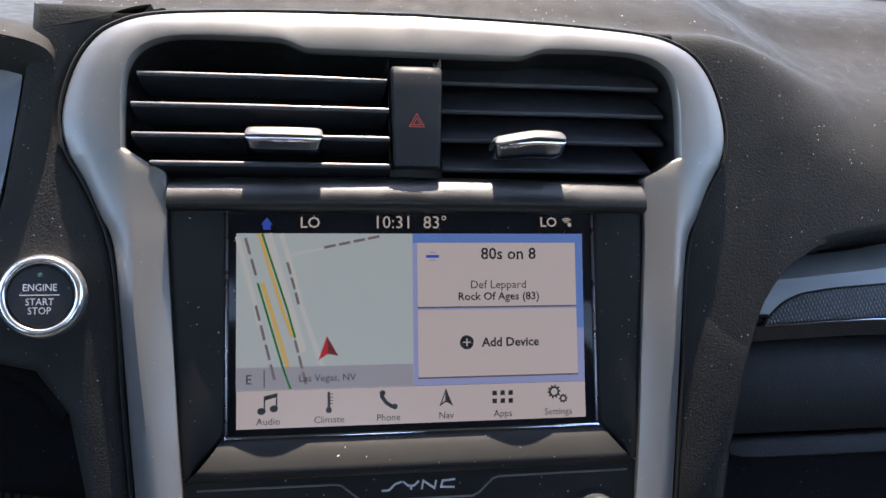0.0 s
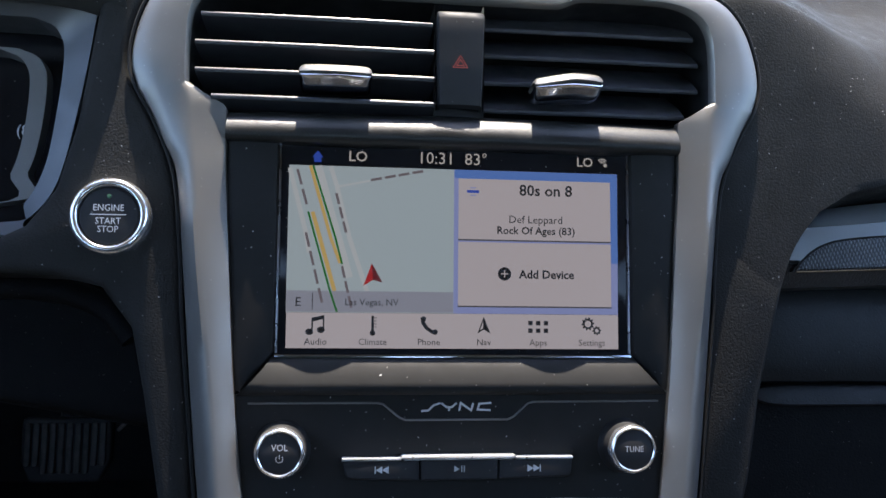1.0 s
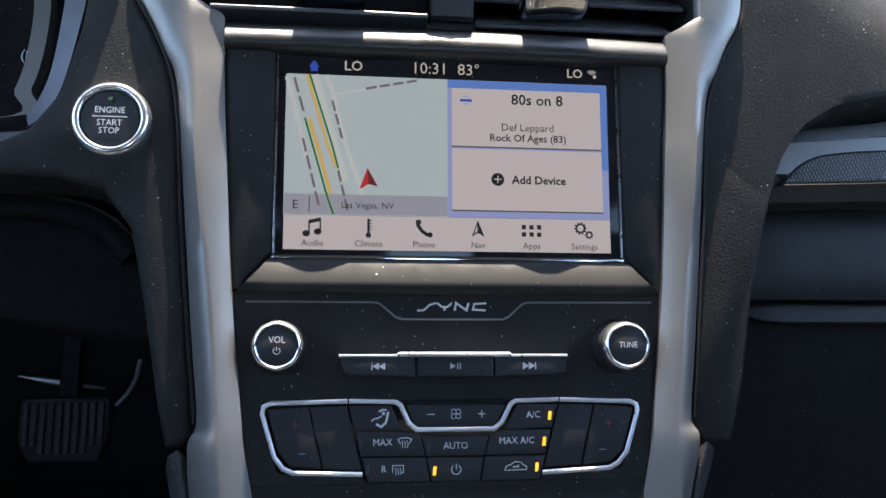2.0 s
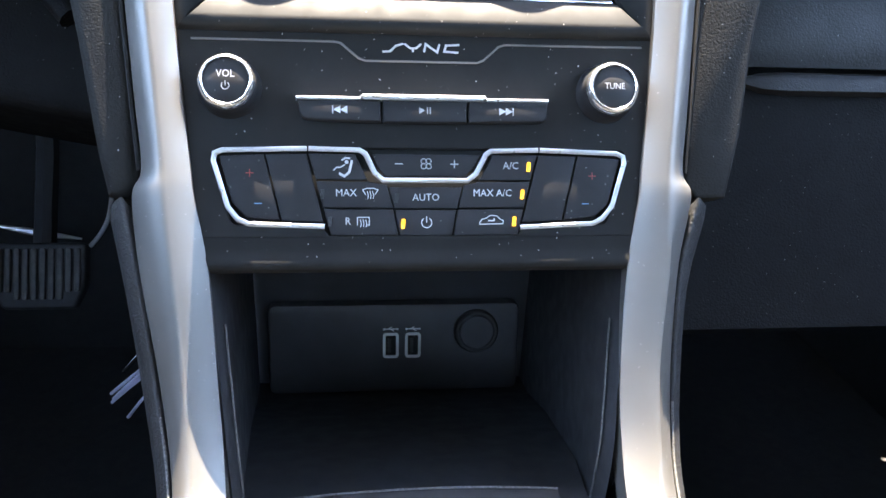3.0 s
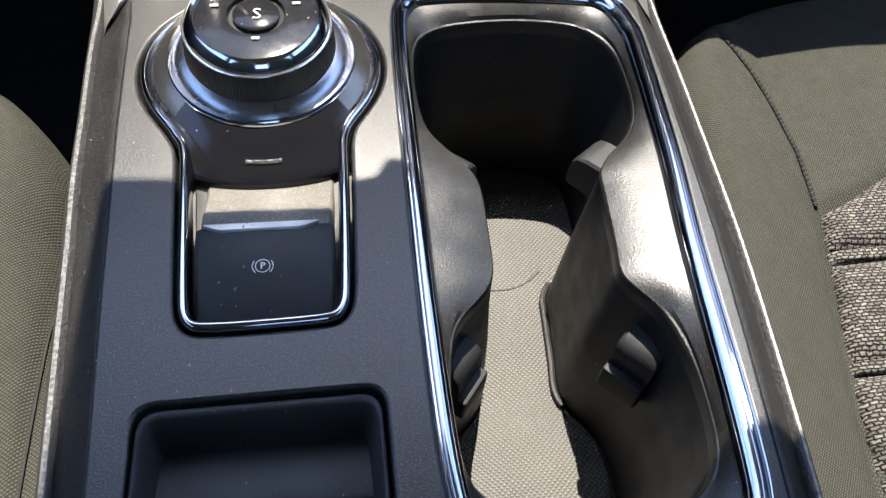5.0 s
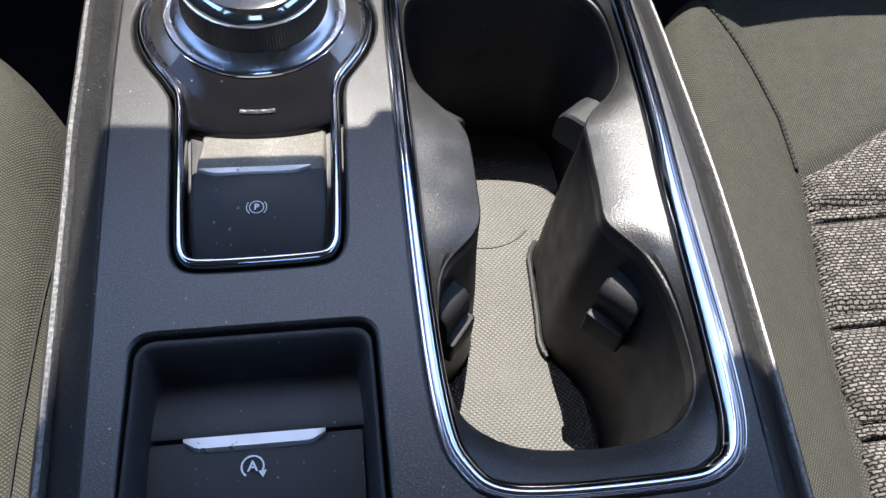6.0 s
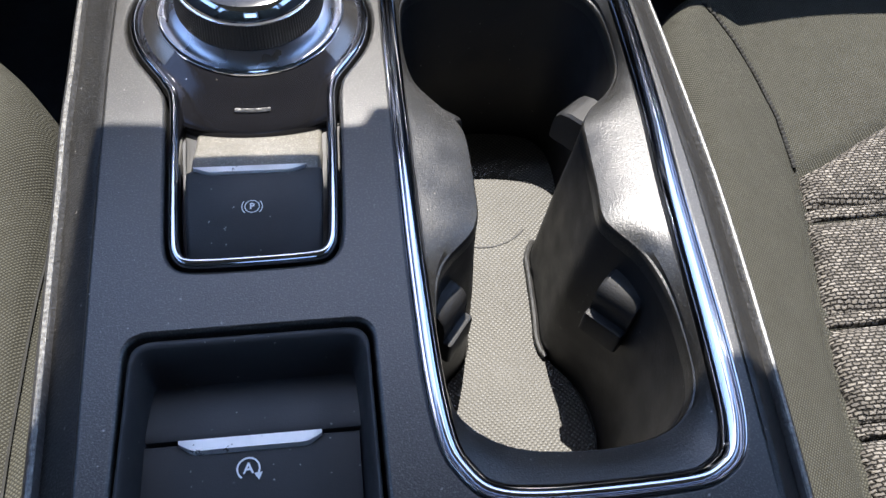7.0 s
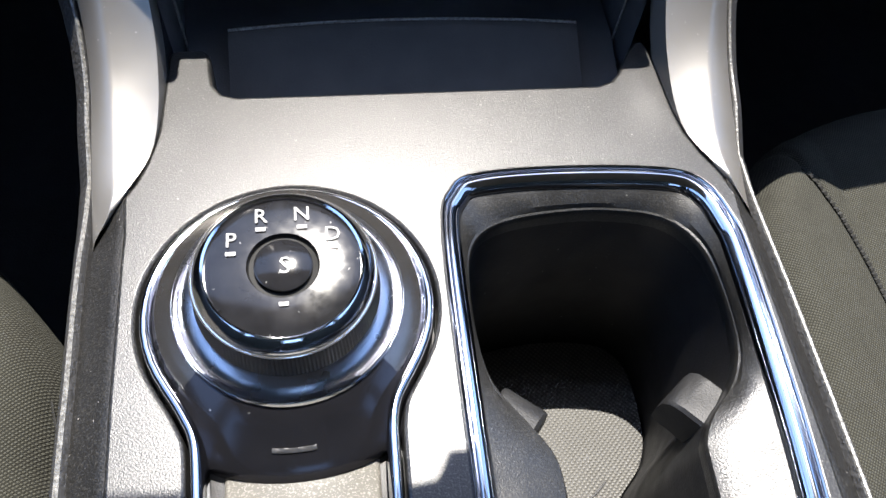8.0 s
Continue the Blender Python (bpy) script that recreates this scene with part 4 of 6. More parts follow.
for y0, y1 in ((0.0563, 0.0872), (0.0227, 0.0548)):
    ui("card_shadow", rect(0.0002, y0 - 0.0008, 0.0798, y0 + 0.001), 0.0001, G_DIM)
    ui("card", rect(0.0003, y0, 0.0797, y1), 0.0002, G_CARD, "pale radio card")
# roads
for pts, w, m, h in (([(-0.0843, 0.0902), (-0.0760, 0.0590), (-0.0738, 0.0480)], 0.0022, G_ROAD, 0.0001), ([(-0.0642, 0.0916), (-0.0608, 0.0812), (-0.0543, 0.0558), (-0.0451, 0.0290)], 0.0022, G_ROAD, 0.0001),
                     ([(-0.0608, 0.0812), (-0.0446, 0.0847)], 0.0010, G_ROAD, 0.0001), ([(-0.0702, 0.0916), (-0.0640, 0.0700), (-0.0580, 0.0500), (-0.0540, 0.0360)], 0.0035, G_ROAD, 0.0001),
                     ([(-0.0742, 0.0916), (-0.0635, 0.0556), (-0.0587, 0.0431)], 0.0016, G_YELLOW, 0.0002), ([(-0.0728, 0.0916), (-0.0612, 0.0556), (-0.0577, 0.0427)], 0.0010, G_GREEN, 0.0003),
                     ([(-0.0727, 0.0684), (-0.0688, 0.0555), (-0.0612, 0.0293)], 0.0020, G_YELLOW, 0.0002), ([(-0.0748, 0.0684), (-0.0710, 0.0554), (-0.0634, 0.0293), (-0.0598, 0.0190)], 0.0010, G_GREEN, 0.00045)):
    ui_line("road_line", pts, w, h, m)


def street(a, b, pieces, gap=0.22):
    """A street's unreadable label: short bars along its way."""
    a, b = Vector(a), Vector(b)
    for k in range(pieces):
        p, q = a.lerp(b, k / pieces), a.lerp(b, (k + 1 - gap) / pieces)
        g = stroke(p, q, 0.0013, H + 0.00048)
        part("street_label", moved(g, FAS), G_STREET, screen, smooth=0)


street((-0.0441, 0.0850), (-0.0164, 0.0906), 4)
street((-0.0612, 0.0780), (-0.0556, 0.0567), 3)
street((-0.0805, 0.0895), (-0.0750, 0.0698), 2)
street((-0.0757, 0.0580), (-0.0666, 0.0215), 4)
street((-0.0577, 0.0415), (-0.0524, 0.0195), 3)
ui("arrow", [(-0.0430, 0.0432), (-0.0470, 0.0320), (-0.0424, 0.0349)], 0.0004, G_ARROW)
ui("arrow", [(-0.0430, 0.0432), (-0.0424, 0.0349), (-0.0377, 0.0338)], 0.0004, G_ARROW2)
# top row
ui("home_icon", [(-0.0735, 0.0958), (-0.0707, 0.0992), (-0.0679, 0.0958), (-0.0689, 0.0958), (-0.0689, 0.0934), (-0.0725, 0.0934), (-0.0725, 0.0958)], 0.0002, G_HOME)
ui_text("LO", 0.0074, -0.0507, 0.0966, G_LIGHT, 0.00008)
ui_text("10:31", 0.0086, -0.0113, 0.0968, G_LIGHT)
ui_text("83°", 0.0086, 0.0092, 0.0968, G_LIGHT)
ui_text("LO", 0.0068, 0.0662, 0.0972, G_LIGHT, 0.00008)
for r in (0.0012, 0.0021, 0.0030):
    ui_line("wifi_arc", [(0.0757 + r * math.sin(radians(a)), 0.0965 + r * math.cos(radians(a))) for a in range(-48, 49, 12)], 0.0005, 0.0002, G_LIGHT)
ui("wifi_dot", disc2(0.0772, 0.0962, 0.0010, 12), 0.0003, G_LIGHT)
# cards
ui_text("80s on 8", 0.0080, 0.0455, 0.0816, G_INK, 0.00012)
ui_text("Def Leppard", 0.0056, 0.0402, 0.0666, G_INK)
ui_text("Rock Of Ages (83)", 0.0054, 0.0404, 0.0609, G_INK, 0.00008)
ui_text("Add Device", 0.0060, 0.0458, 0.0386, G_INK, 0.00014)
ui("plus_disc", disc2(0.0240, 0.0389, 0.0034), 0.0004, G_INK)
ui("plus_bar", rect(0.0221, 0.0386, 0.0259, 0.0392), 0.0005, G_CARD)
ui("plus_bar", rect(0.0237, 0.0370, 0.0243, 0.0408), 0.00052, G_CARD)
ui("station_mark", rect(0.0046, 0.0799, 0.0108, 0.0813), 0.0004, G_HOME)
ui("station_mark", rect(0.0062, 0.0822, 0.0092, 0.0828), 0.0004, G_LILAC)
ui("station_mark", rect(0.0062, 0.0784, 0.0092, 0.0790), 0.0004, G_LILAC)
ui_text("E", 0.0062, -0.0788, 0.0236, G_INK)
ui("divider", rect(-0.0720, 0.0200, -0.0716, 0.0282), 0.0005, G_INK)
ui_text("Las Vegas, NV", 0.0046, -0.0428, 0.0237, G_INK)
for s, x in (("Audio", -0.0699), ("Climate", -0.0421), ("Phone", -0.0143), ("Nav", 0.0134), ("Apps", 0.0413), ("Settings", 0.0691)):
    ui_text(s, 0.0045, x, 0.0043, G_INK)
# icons
nx, ny = -0.0700, 0.0122
ui("note_icon", disc2(nx - 0.0030, ny - 0.0030, 0.0016, 14, 1.2), 0.0003, G_INK)
ui("note_icon", disc2(nx + 0.0026, ny - 0.0020, 0.0016, 14, 1.2), 0.0003, G_INK)
ui("note_icon", [(nx - 0.0020, ny - 0.0030), (nx - 0.0013, ny - 0.0030), (nx - 0.0013, ny + 0.0020), (nx + 0.0035, ny + 0.0032), (nx + 0.0035, ny - 0.0020), (nx + 0.0042, ny - 0.0020), (nx + 0.0042, ny + 0.0052), (nx - 0.0020, ny + 0.0038)], 0.00032, G_INK)
tx = -0.0422
ui("thermometer_icon", disc2(tx, 0.0088, 0.0014, 14), 0.0003, G_INK)
ui("thermometer_icon", rect(tx - 0.0006, 0.0090, tx + 0.0006, 0.0172), 0.00032, G_INK)
for k in range(4):
    ui("thermometer_icon", rect(tx + 0.0004, 0.0115 + 0.0015 * k, tx + 0.0020, 0.0119 + 0.0015 * k), 0.00034, G_INK)
ui_line("phone_icon", [(-0.0176, 0.0166), (-0.0172, 0.0140), (-0.0154, 0.0114), (-0.0128, 0.0096), (-0.0108, 0.0090)], 0.0018, 0.0003, G_INK)
ui("phone_icon", disc2(-0.0170, 0.0158, 0.0014, 10), 0.00032, G_INK)
ui("phone_icon", disc2(-0.0112, 0.0094, 0.0014, 10), 0.00034, G_INK)
ui("nav_icon", [(0.0134, 0.0172), (0.0102, 0.0088), (0.0134, 0.0108), (0.0168, 0.0088)], 0.0003, G_INK)
ui("nav_icon", [(0.0131, 0.0150), (0.0114, 0.0103), (0.0131, 0.0114)], 0.0004, G_CARD)
for i in range(3):
    for j in range(2):
        ui("apps_icon", rect(0.0362 + 0.0040 * i, 0.0093 + 0.0038 * j, 0.0384 + 0.0040 * i, 0.0115 + 0.0038 * j), 0.0003, G_INK)


def gear(x, y, r, n, hole):
    pts = []
    for k in range(n * 4):
        rr = r if k % 4 in (0, 1) else r * 0.74
        a = 2 * math.pi * k / (n * 4)
        pts.append((x + rr * math.cos(a), y + rr * math.sin(a)))
    ui("gear_icon", pts, 0.0003, G_INK)
    ui("gear_icon", disc2(x, y, hole, 14), 0.0004, G_CARD)


gear(0.0672, 0.0140, 0.0034, 10, 0.0017)
gear(0.0718, 0.0106, 0.0023, 8, 0.0010)

# ---- vents ----
def vent(s, tilt):
    v = thing("air_vent", "black slatted air vent with a chrome-edged slider" if s < 0 else "black slatted air vent with slats tilted down", "air vent", "dashboard air vents")
    x0, x1 = (0.0125, 0.1335)
    back = slab(rounded(rect(0.0125, 0.112, 0.1360, 0.186), 0.006), -0.075, -0.070, 0.0004)
    part("duct", moved(back if s > 0 else mirrored(back), FAS), M_SEAM, v)
    lip = [(p.x, p.y) for p in crom([(u + 0.0012, v + 0.0006, 0) for u, v in VENT_IN[1:12]], 3)]
    tub = rail([(0.0128, 0.1180), (0.1150, 0.1180), (0.1175, 0.1205)] + lip[::-1] + [(0.0128, 0.1783)], [(0.0, -0.070), (0.0, -0.001)])
    tub = (tub[0], [tuple(reversed(f)) for f in tub[1]])
    part("housing", moved(tub if s > 0 else mirrored(tub), FAS), M_BLACK, v)
    for k, (vy, a, b) in enumerate(((0.1703, 0.0142, 0.1285), (0.1560, 0.0135, 0.1310), (0.1415, 0.0130, 0.1305), (0.1268, 0.0130, 0.1225))):
        prof = [(0.0, 0.0012), (0.0006, 0.0004), (0.0006, -0.0004), (0.0, -0.0012), (-0.0100, -0.0022), (-0.0300, -0.0016), (-0.0310, 0.0), (-0.0300, 0.0016), (-0.0100, 0.0022)]
        prof = prof[::-1]
        ct, st = math.cos(radians(tilt)), math.sin(radians(tilt))
        rows = []
        for x in (a, a + 0.002, (a + b) / 2, b - 0.002, b):
            bow = -0.0008 * ((x - 0.07) / 0.06) ** 2
            rows.append([Vector((s * x, vy - ((0.0058, 0.0058, 0.0052, 0.0036)[k] if s < 0 else 0.0030) + h * st + y * ct, (0.0040 if s < 0 else -0.0065) + bow + h * ct - y * st)) for h, y in prof])
        g = grid(rows, wrap=True, cap=True)
        if s < 0:
            g = (g[0], [tuple(reversed(f)) for f in g[1]])
        part("slat", moved((g[0], [tuple(reversed(f)) for f in g[1]]), FAS), M_SLAT, v)
    # slider on the third slat
    cx = s * 0.0625 if s < 0 else 0.0555
    w = 0.0178
    rows_t, rows_b = [], []
    for k in range(25):
        t = -math.cos(math.pi * k / 24)
        x = cx + w * t
        dip = 0.0013 * max(-1.0, min(1.0, (t + 0.35) * 2.2)) if s > 0 else -0.0004 * (1 - t * t)
        rnd = 0.35 + 0.65 * math.sqrt(max(0, 1 - abs(t) ** 14))
        d = 0.0105 + 0.0025 * (1 - t * t)
        yy = 0.1366 if s < 0 else 0.1362
        rows_t.append([Vector((x, yy + dip + a * rnd, -0.0075 + b * d)) for a, b in ((-0.0012, 0.0), (0.0030, 0.1), (0.0044, 0.6), (0.0040, 1.15), (0.0024, 1.36), (-0.0002, 1.44), (-0.0014, 1.2))])
        rows_b.append([Vector((x, yy + dip * 0.5 + a * rnd, -0.0075 + b * d)) for a, b in ((-0.0012, 1.36), (-0.0022, 1.40), (-0.0032, 1.34), (-0.0036, 1.26), (-0.0060, 1.10), (-0.0076, 0.8), (-0.0076, 0.1))])
    for nm, rws, m in (("slider", rows_t, M_TRIM), ("slider_edge", rows_b, M_CHROME)):
        g = grid(rws)
        held = part(nm, moved((g[0], [tuple(reversed(f)) for f in g[1]]), FAS), m, v if nm == "slider" else held, "satin silver slider" if nm == "slider" else "chrome underside", smooth=50)


vent(-1, 2)
vent(1, -34)

# ---- hazard switch ----
hz = thing("hazard_switch", "tall dark hazard switch with a red triangle outline", "switch")
rows = []
for v, w, h in ((0.1225, 0.0108, 0.000), (0.1235, 0.0110, 0.0040), (0.1300, 0.0112, 0.0056), (0.1450, 0.0116, 0.0062), (0.1600, 0.0119, 0.0068), (0.1670, 0.0121, 0.0072), (0.1700, 0.0121, 0.0066), (0.1718, 0.0120, 0.0040), (0.1722, 0.0118, -0.004)):
    rows.append([Vector((x * w, v, h + d)) for x, d in ((-1, -0.012), (-1, -0.0016), (-0.93, -0.0003), (-0.5, 0.0), (0, 0.0001), (0.5, 0.0), (0.93, -0.0003), (1, -0.0016), (1, -0.012))])
g = grid(rows)
part("cap", moved((g[0], [tuple(reversed(f)) for f in g[1]]), FAS), M_BUTTON, hz, smooth=50)
part("backing", moved(box(-0.0128, 0.117, -0.040, 0.0128, 0.1735, -0.006), FAS), M_BLACK, hz)
for r in (0.0042, 0.0022):
    tri = [(r * math.sin(radians(a)) - 0.0004, 0.1440 + r * math.cos(radians(a))) for a in (0, 120, 240)]
    part("triangle", moved(rail(tri, [(0.00015, 0.0066), (0.00015, 0.00675), (-0.00015, 0.00675), (-0.00015, 0.0066)]), FAS), M_RED, hz, "thin red printed triangle", smooth=0)

# ---- start button ----
sb = thing("start_button", "round black start button in a chrome ring", "button")
SB = FAS @ pose(-0.1675, 0.0632, -0.002)
part("ring", moved(lathe([(0.0187, -0.004), (0.0188, 0.0020), (0.0184, 0.0048), (0.0174, 0.0064), (0.0160, 0.0070), (0.0150, 0.0068), (0.0143, 0.0060), (0.0139, 0.003)], 64), SB), M_RING, sb, "polished chrome ring")
start_cap = part("cap", moved(lathe([(0.0139, 0.002), (0.0138, 0.0050), (0.0130, 0.0058), (0.0060, 0.0062), (0.0002, 0.0063)], 48), SB), M_BUTTON, sb)
for s, y, sz in (("ENGINE", 0.0037, 0.0044), ("START", -0.0026, 0.0044), ("STOP", -0.0065, 0.0044)):
    writing(s, sz, SB @ pose(0, y, 0.0066), M_MARK, start_cap, wide=0.92)
part("rule", moved(flat(rect(-0.0082, 0.00035, 0.0082, 0.00075), 0.0066), SB), M_MARK, sb, smooth=0)
part("lamp", moved(lathe([(0.0011, 0.0060), (0.0010, 0.0067), (0.0002, 0.0069)], 16), SB @ pose(0, 0.0093, 0)), shader("lamp_green", (0.05, 0.12, 0.07), 0.3), sb, "small unlit green lamp")

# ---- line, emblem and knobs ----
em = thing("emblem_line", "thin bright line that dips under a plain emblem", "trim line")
path = [(-0.1011, -0.0250), (-0.0395, -0.0250), (-0.0365, -0.0256), (-0.0285, -0.0322), (-0.0255, -0.0333), (0.0250, -0.0333), (0.0280, -0.0320), (0.0350, -0.0256), (0.0380, -0.0248), (0.1026, -0.0245)]
part("line", moved(rail(path, bead(0.0010, 0.0006, 0.0), closed=False), FAS), M_TRIM, em)
for i, pts in enumerate(([(-0.0180, -0.0290), (-0.0145, -0.0288), (-0.0118, -0.0262), (-0.0085, -0.0252)], [(-0.0080, -0.0252), (-0.0055, -0.0272), (-0.0028, -0.0272), (-0.0005, -0.0252)], [(-0.0042, -0.0273), (-0.0042, -0.0290)], [(0.0008, -0.0290), (0.0016, -0.0252), (0.0068, -0.0288), (0.0078, -0.0252)], [(0.0168, -0.0252), (0.0108, -0.0256), (0.0100, -0.0284), (0.0164, -0.0288)])):
    part("emblem_stroke", moved(rail(pts, bead(0.0010, 0.0004, 0.0), closed=False), FAS), M_MARK, em, smooth=50)


def knob(x, y, label, words):
    k = thing("rotary_knob", label, "knob", "rotary knobs")
    m = FAS @ pose(x, y, 0)
    part("skirt", moved(lathe([(0.0138, -0.002), (0.0136, 0.0010), (0.0122, 0.0030), (0.0118, 0.0090), (0.0117, 0.0100)], 48), m), M_BLACK, k)
    n = 40
    rows = []
    for r, z in ((0.0117, 0.0095), (0.0119, 0.0108), (0.0116, 0.0128), (0.0109, 0.0142), (0.0101, 0.0146), (0.0096, 0.0142)):
        rows.append([(r * (1 + 0.008 * math.cos(8 * 2 * math.pi * j / n)) * math.cos(2 * math.pi * j / n), r * (1 + 0.008 * math.cos(8 * 2 * math.pi * j / n)) * math.sin(2 * math.pi * j / n), z) for j in range(n)])
    part("ring", moved(grid(rows, wrap=True), m), M_RING, k, "faceted chrome ring")
    part("cap", moved(lathe([(0.0098, 0.0125), (0.0095, 0.0137), (0.0088, 0.0141), (0.0002, 0.0143)], 40), m), M_BUTTON, k)
    if words == "VOL":
        writing("VOL", 0.0044, m @ pose(0, 0.0026, 0.0147), M_MARK, k, wide=0.9)
        part("power_mark", moved(rail([(0.0016 * math.sin(radians(a)), -0.0024 + 0.0016 * math.cos(radians(a))) for a in range(40, 321, 28)], [(0.00015, 0.0146), (-0.00015, 0.0146)], closed=False), m), M_MARK, k, smooth=0)
        part("power_mark", moved(flat(rect(-0.00016, -0.0024, 0.00016, -0.0004), 0.01465), m), M_MARK, k, smooth=0)
    else:
        writing("TUNE", 0.0040, m @ pose(0, 0.0002, 0.0147), M_MARK, k, wide=0.9)


knob(-0.0845, -0.0465, "black volume knob with a faceted chrome ring", "VOL")
knob(0.0845, -0.0465, "black tuning knob with a faceted chrome ring", "TUNE")

# ---- row of player buttons ----
mb = thing("player_buttons", "row of three dark player buttons under a bright bar", "buttons")
for poly in ([(-0.0558, -0.0515), (-0.0540, -0.0592), (-0.0515, -0.0606), (-0.0189, -0.0614), (-0.0192, -0.0515)], [(-0.0184, -0.0515), (-0.0181, -0.0616), (0.0193, -0.0614), (0.0196, -0.0515)], [(0.0204, -0.0515), (0.0201, -0.0613), (0.0540, -0.0607), (0.0560, -0.0592), (0.0567, -0.0515)]):
    part("button", moved(slab(poly, -0.003, 0.0042, 0.0010, 3), FAS), M_BUTTON, mb)
for a, b in (((-0.0560, -0.0513), (-0.0276, -0.0513)), ((0.0281, -0.0513), (0.0567, -0.0513))):
    part("bright_bar", moved(slab(rounded(rect(a[0], a[1] - 0.0006, b[0], b[1] + 0.0008), 0.0004), -0.002, 0.0052, 0.0005), FAS), M_LEVER, mb, "bright top edge")
part("bright_bar", moved(slab(rounded([(-0.0268, -0.0494), (-0.0282, -0.0504), (-0.0262, -0.0518), (0.0266, -0.0518), (0.0284, -0.0504), (0.0274, -0.0494)], 0.0005), -0.002, 0.0060, 0.0007), FAS), M_LEVER, mb, "raised bright bar in the middle")


def mark(poly, parent, h=0.0001, m=None, base=FAS, name="symbol"):
    return part(name, moved(flat(poly, h), base), m or M_MARK, parent, smooth=0)


for s, x in ((-1, -0.0365), (1, 0.0368)):
    mark(rect(x + s * 0.0036 - 0.00025, -0.0580, x + s * 0.0036 + 0.00025, -0.0545), mb, 0.0044)
    for d in (0.0, -0.0030):
        mark([(x + s * (0.0034 + d), -0.05625), (x + s * (0.0002 + d), -0.0545), (x + s * (0.0002 + d), -0.0580)], mb, 0.0044 + 0.00005 * (d < 0))
mark([(-0.0020, -0.0547), (-0.0020, -0.0577), (0.0006, -0.0562)], mb, 0.0044)
for x in (0.0014, 0.0026):
    mark(rect(x, -0.0577, x + 0.0005, -0.0547), mb, 0.0044)

# ---- climate panel ----
cp = thing("climate_panel", "dark climate control panel edged with a silver line", "control panel")
part("backing", moved(slab([(-0.096, -0.071), (-0.086, -0.1085), (-0.043, -0.1140), (0.043, -0.1140), (0.086, -0.1085), (0.097, -0.071)], -0.012, -0.0028, 0.0003), FAS), M_SEAM, cp)


def cbtn(poly, h=0.0, label=""):
    return part("button", moved(slab(poly, -0.003, h, 0.0005, 2), FAS), M_BUTTON, cp, label)


SL = 0.24
cbtn([(-0.0893, -0.0765), (-0.0838, -0.0965), (-0.0780, -0.1030), (-0.0634, -0.1043), (-0.0703, -0.0755)], 0.0002)
cbtn([(-0.0695, -0.0755), (-0.0626, -0.1045), (-0.0446, -0.1055), (-0.0518, -0.0750)], -0.0002)
cbtn([(0.0908, -0.0770), (0.0850, -0.0975), (0.0790, -0.1030), (0.0642, -0.1045), (0.0713, -0.0755)], 0.0002)
cbtn([(0.0705, -0.0755), (0.0634, -0.1047), (0.0447, -0.1055), (0.0530, -0.0752)], -0.0002)
cbtn([(-0.0508, -0.0752), (-0.0478, -0.0866), (-0.0250, -0.0868), (-0.0305, -0.0752)], 0.0002)
cbtn([(-0.0476, -0.0874), (-0.0446, -0.0990), (-0.0138, -0.0992), (-0.0165, -0.0890), (-0.0215, -0.0880), (-0.0240, -0.0874)], 0.0002)
cbtn([(-0.0443, -0.0998), (-0.0412, -0.1112), (-0.0116, -0.1114), (-0.0136, -0.0999)], 0.0002)
cbtn([(-0.0157, -0.0900), (-0.0132, -0.0994), (0.0148, -0.0994), (0.0174, -0.0900)], 0.0002)
cbtn([(-0.0130, -0.1001), (-0.0108, -0.1114), (0.0126, -0.1114), (0.0147, -0.1001)], 0.0002)
cbtn([(0.0520, -0.0752), (0.0488, -0.0866), (0.0252, -0.0868), (0.0318, -0.0752)], 0.0002)
cbtn([(0.0486, -0.0874), (0.0456, -0.0990), (0.0156, -0.0992), (0.0182, -0.0890), (0.0235, -0.0880), (0.0250, -0.0874)], 0.0002)
cbtn([(0.0454, -0.0998), (0.0424, -0.1112), (0.0134, -0.1114), (0.0155, -0.0999)], 0.0002)
cbtn([(-0.0228, -0.0752), (-0.0200, -0.0818), (-0.0170, -0.0850), (0.0192, -0.0850), (0.0222, -0.0815), (0.0258, -0.0752)], -0.0002)
B = bead(0.0024, 0.0012, -0.0004, 5)
part("silver_edge", moved(rail([(-0.0440, -0.1074), (-0.0768, -0.1062), (-0.0815, -0.1040), (-0.0858, -0.0985), (-0.0918, -0.0785), (-0.0912, -0.0750), (-0.0880, -0.0737), (-0.0515, -0.0728)], B, closed=False), FAS), M_LEVER, cp, "satin silver edge line")
part("silver_edge", moved(rail([(-0.0508, -0.0728), (-0.0285, -0.0733), (-0.0258, -0.0750), (-0.0218, -0.0836), (-0.0180, -0.0868), (0.0200, -0.0868), (0.0240, -0.0836), (0.0285, -0.0750), (0.0310, -0.0733), (0.0526, -0.0728)], B, closed=False), FAS), M_LEVER, cp, "satin silver line dipping under the fan row")
part("silver_edge", moved(rail([(0.0533, -0.0728), (0.0895, -0.0740), (0.0928, -0.0755), (0.0934, -0.0785), (0.0872, -0.0985), (0.0826, -0.1040), (0.0780, -0.1064), (0.0438, -0.1080)], B, closed=False), FAS), M_LEVER, cp, "satin silver edge line")
AMBER = glow("amber_lamp", (1.0, 0.50, 0.03), 0.15)
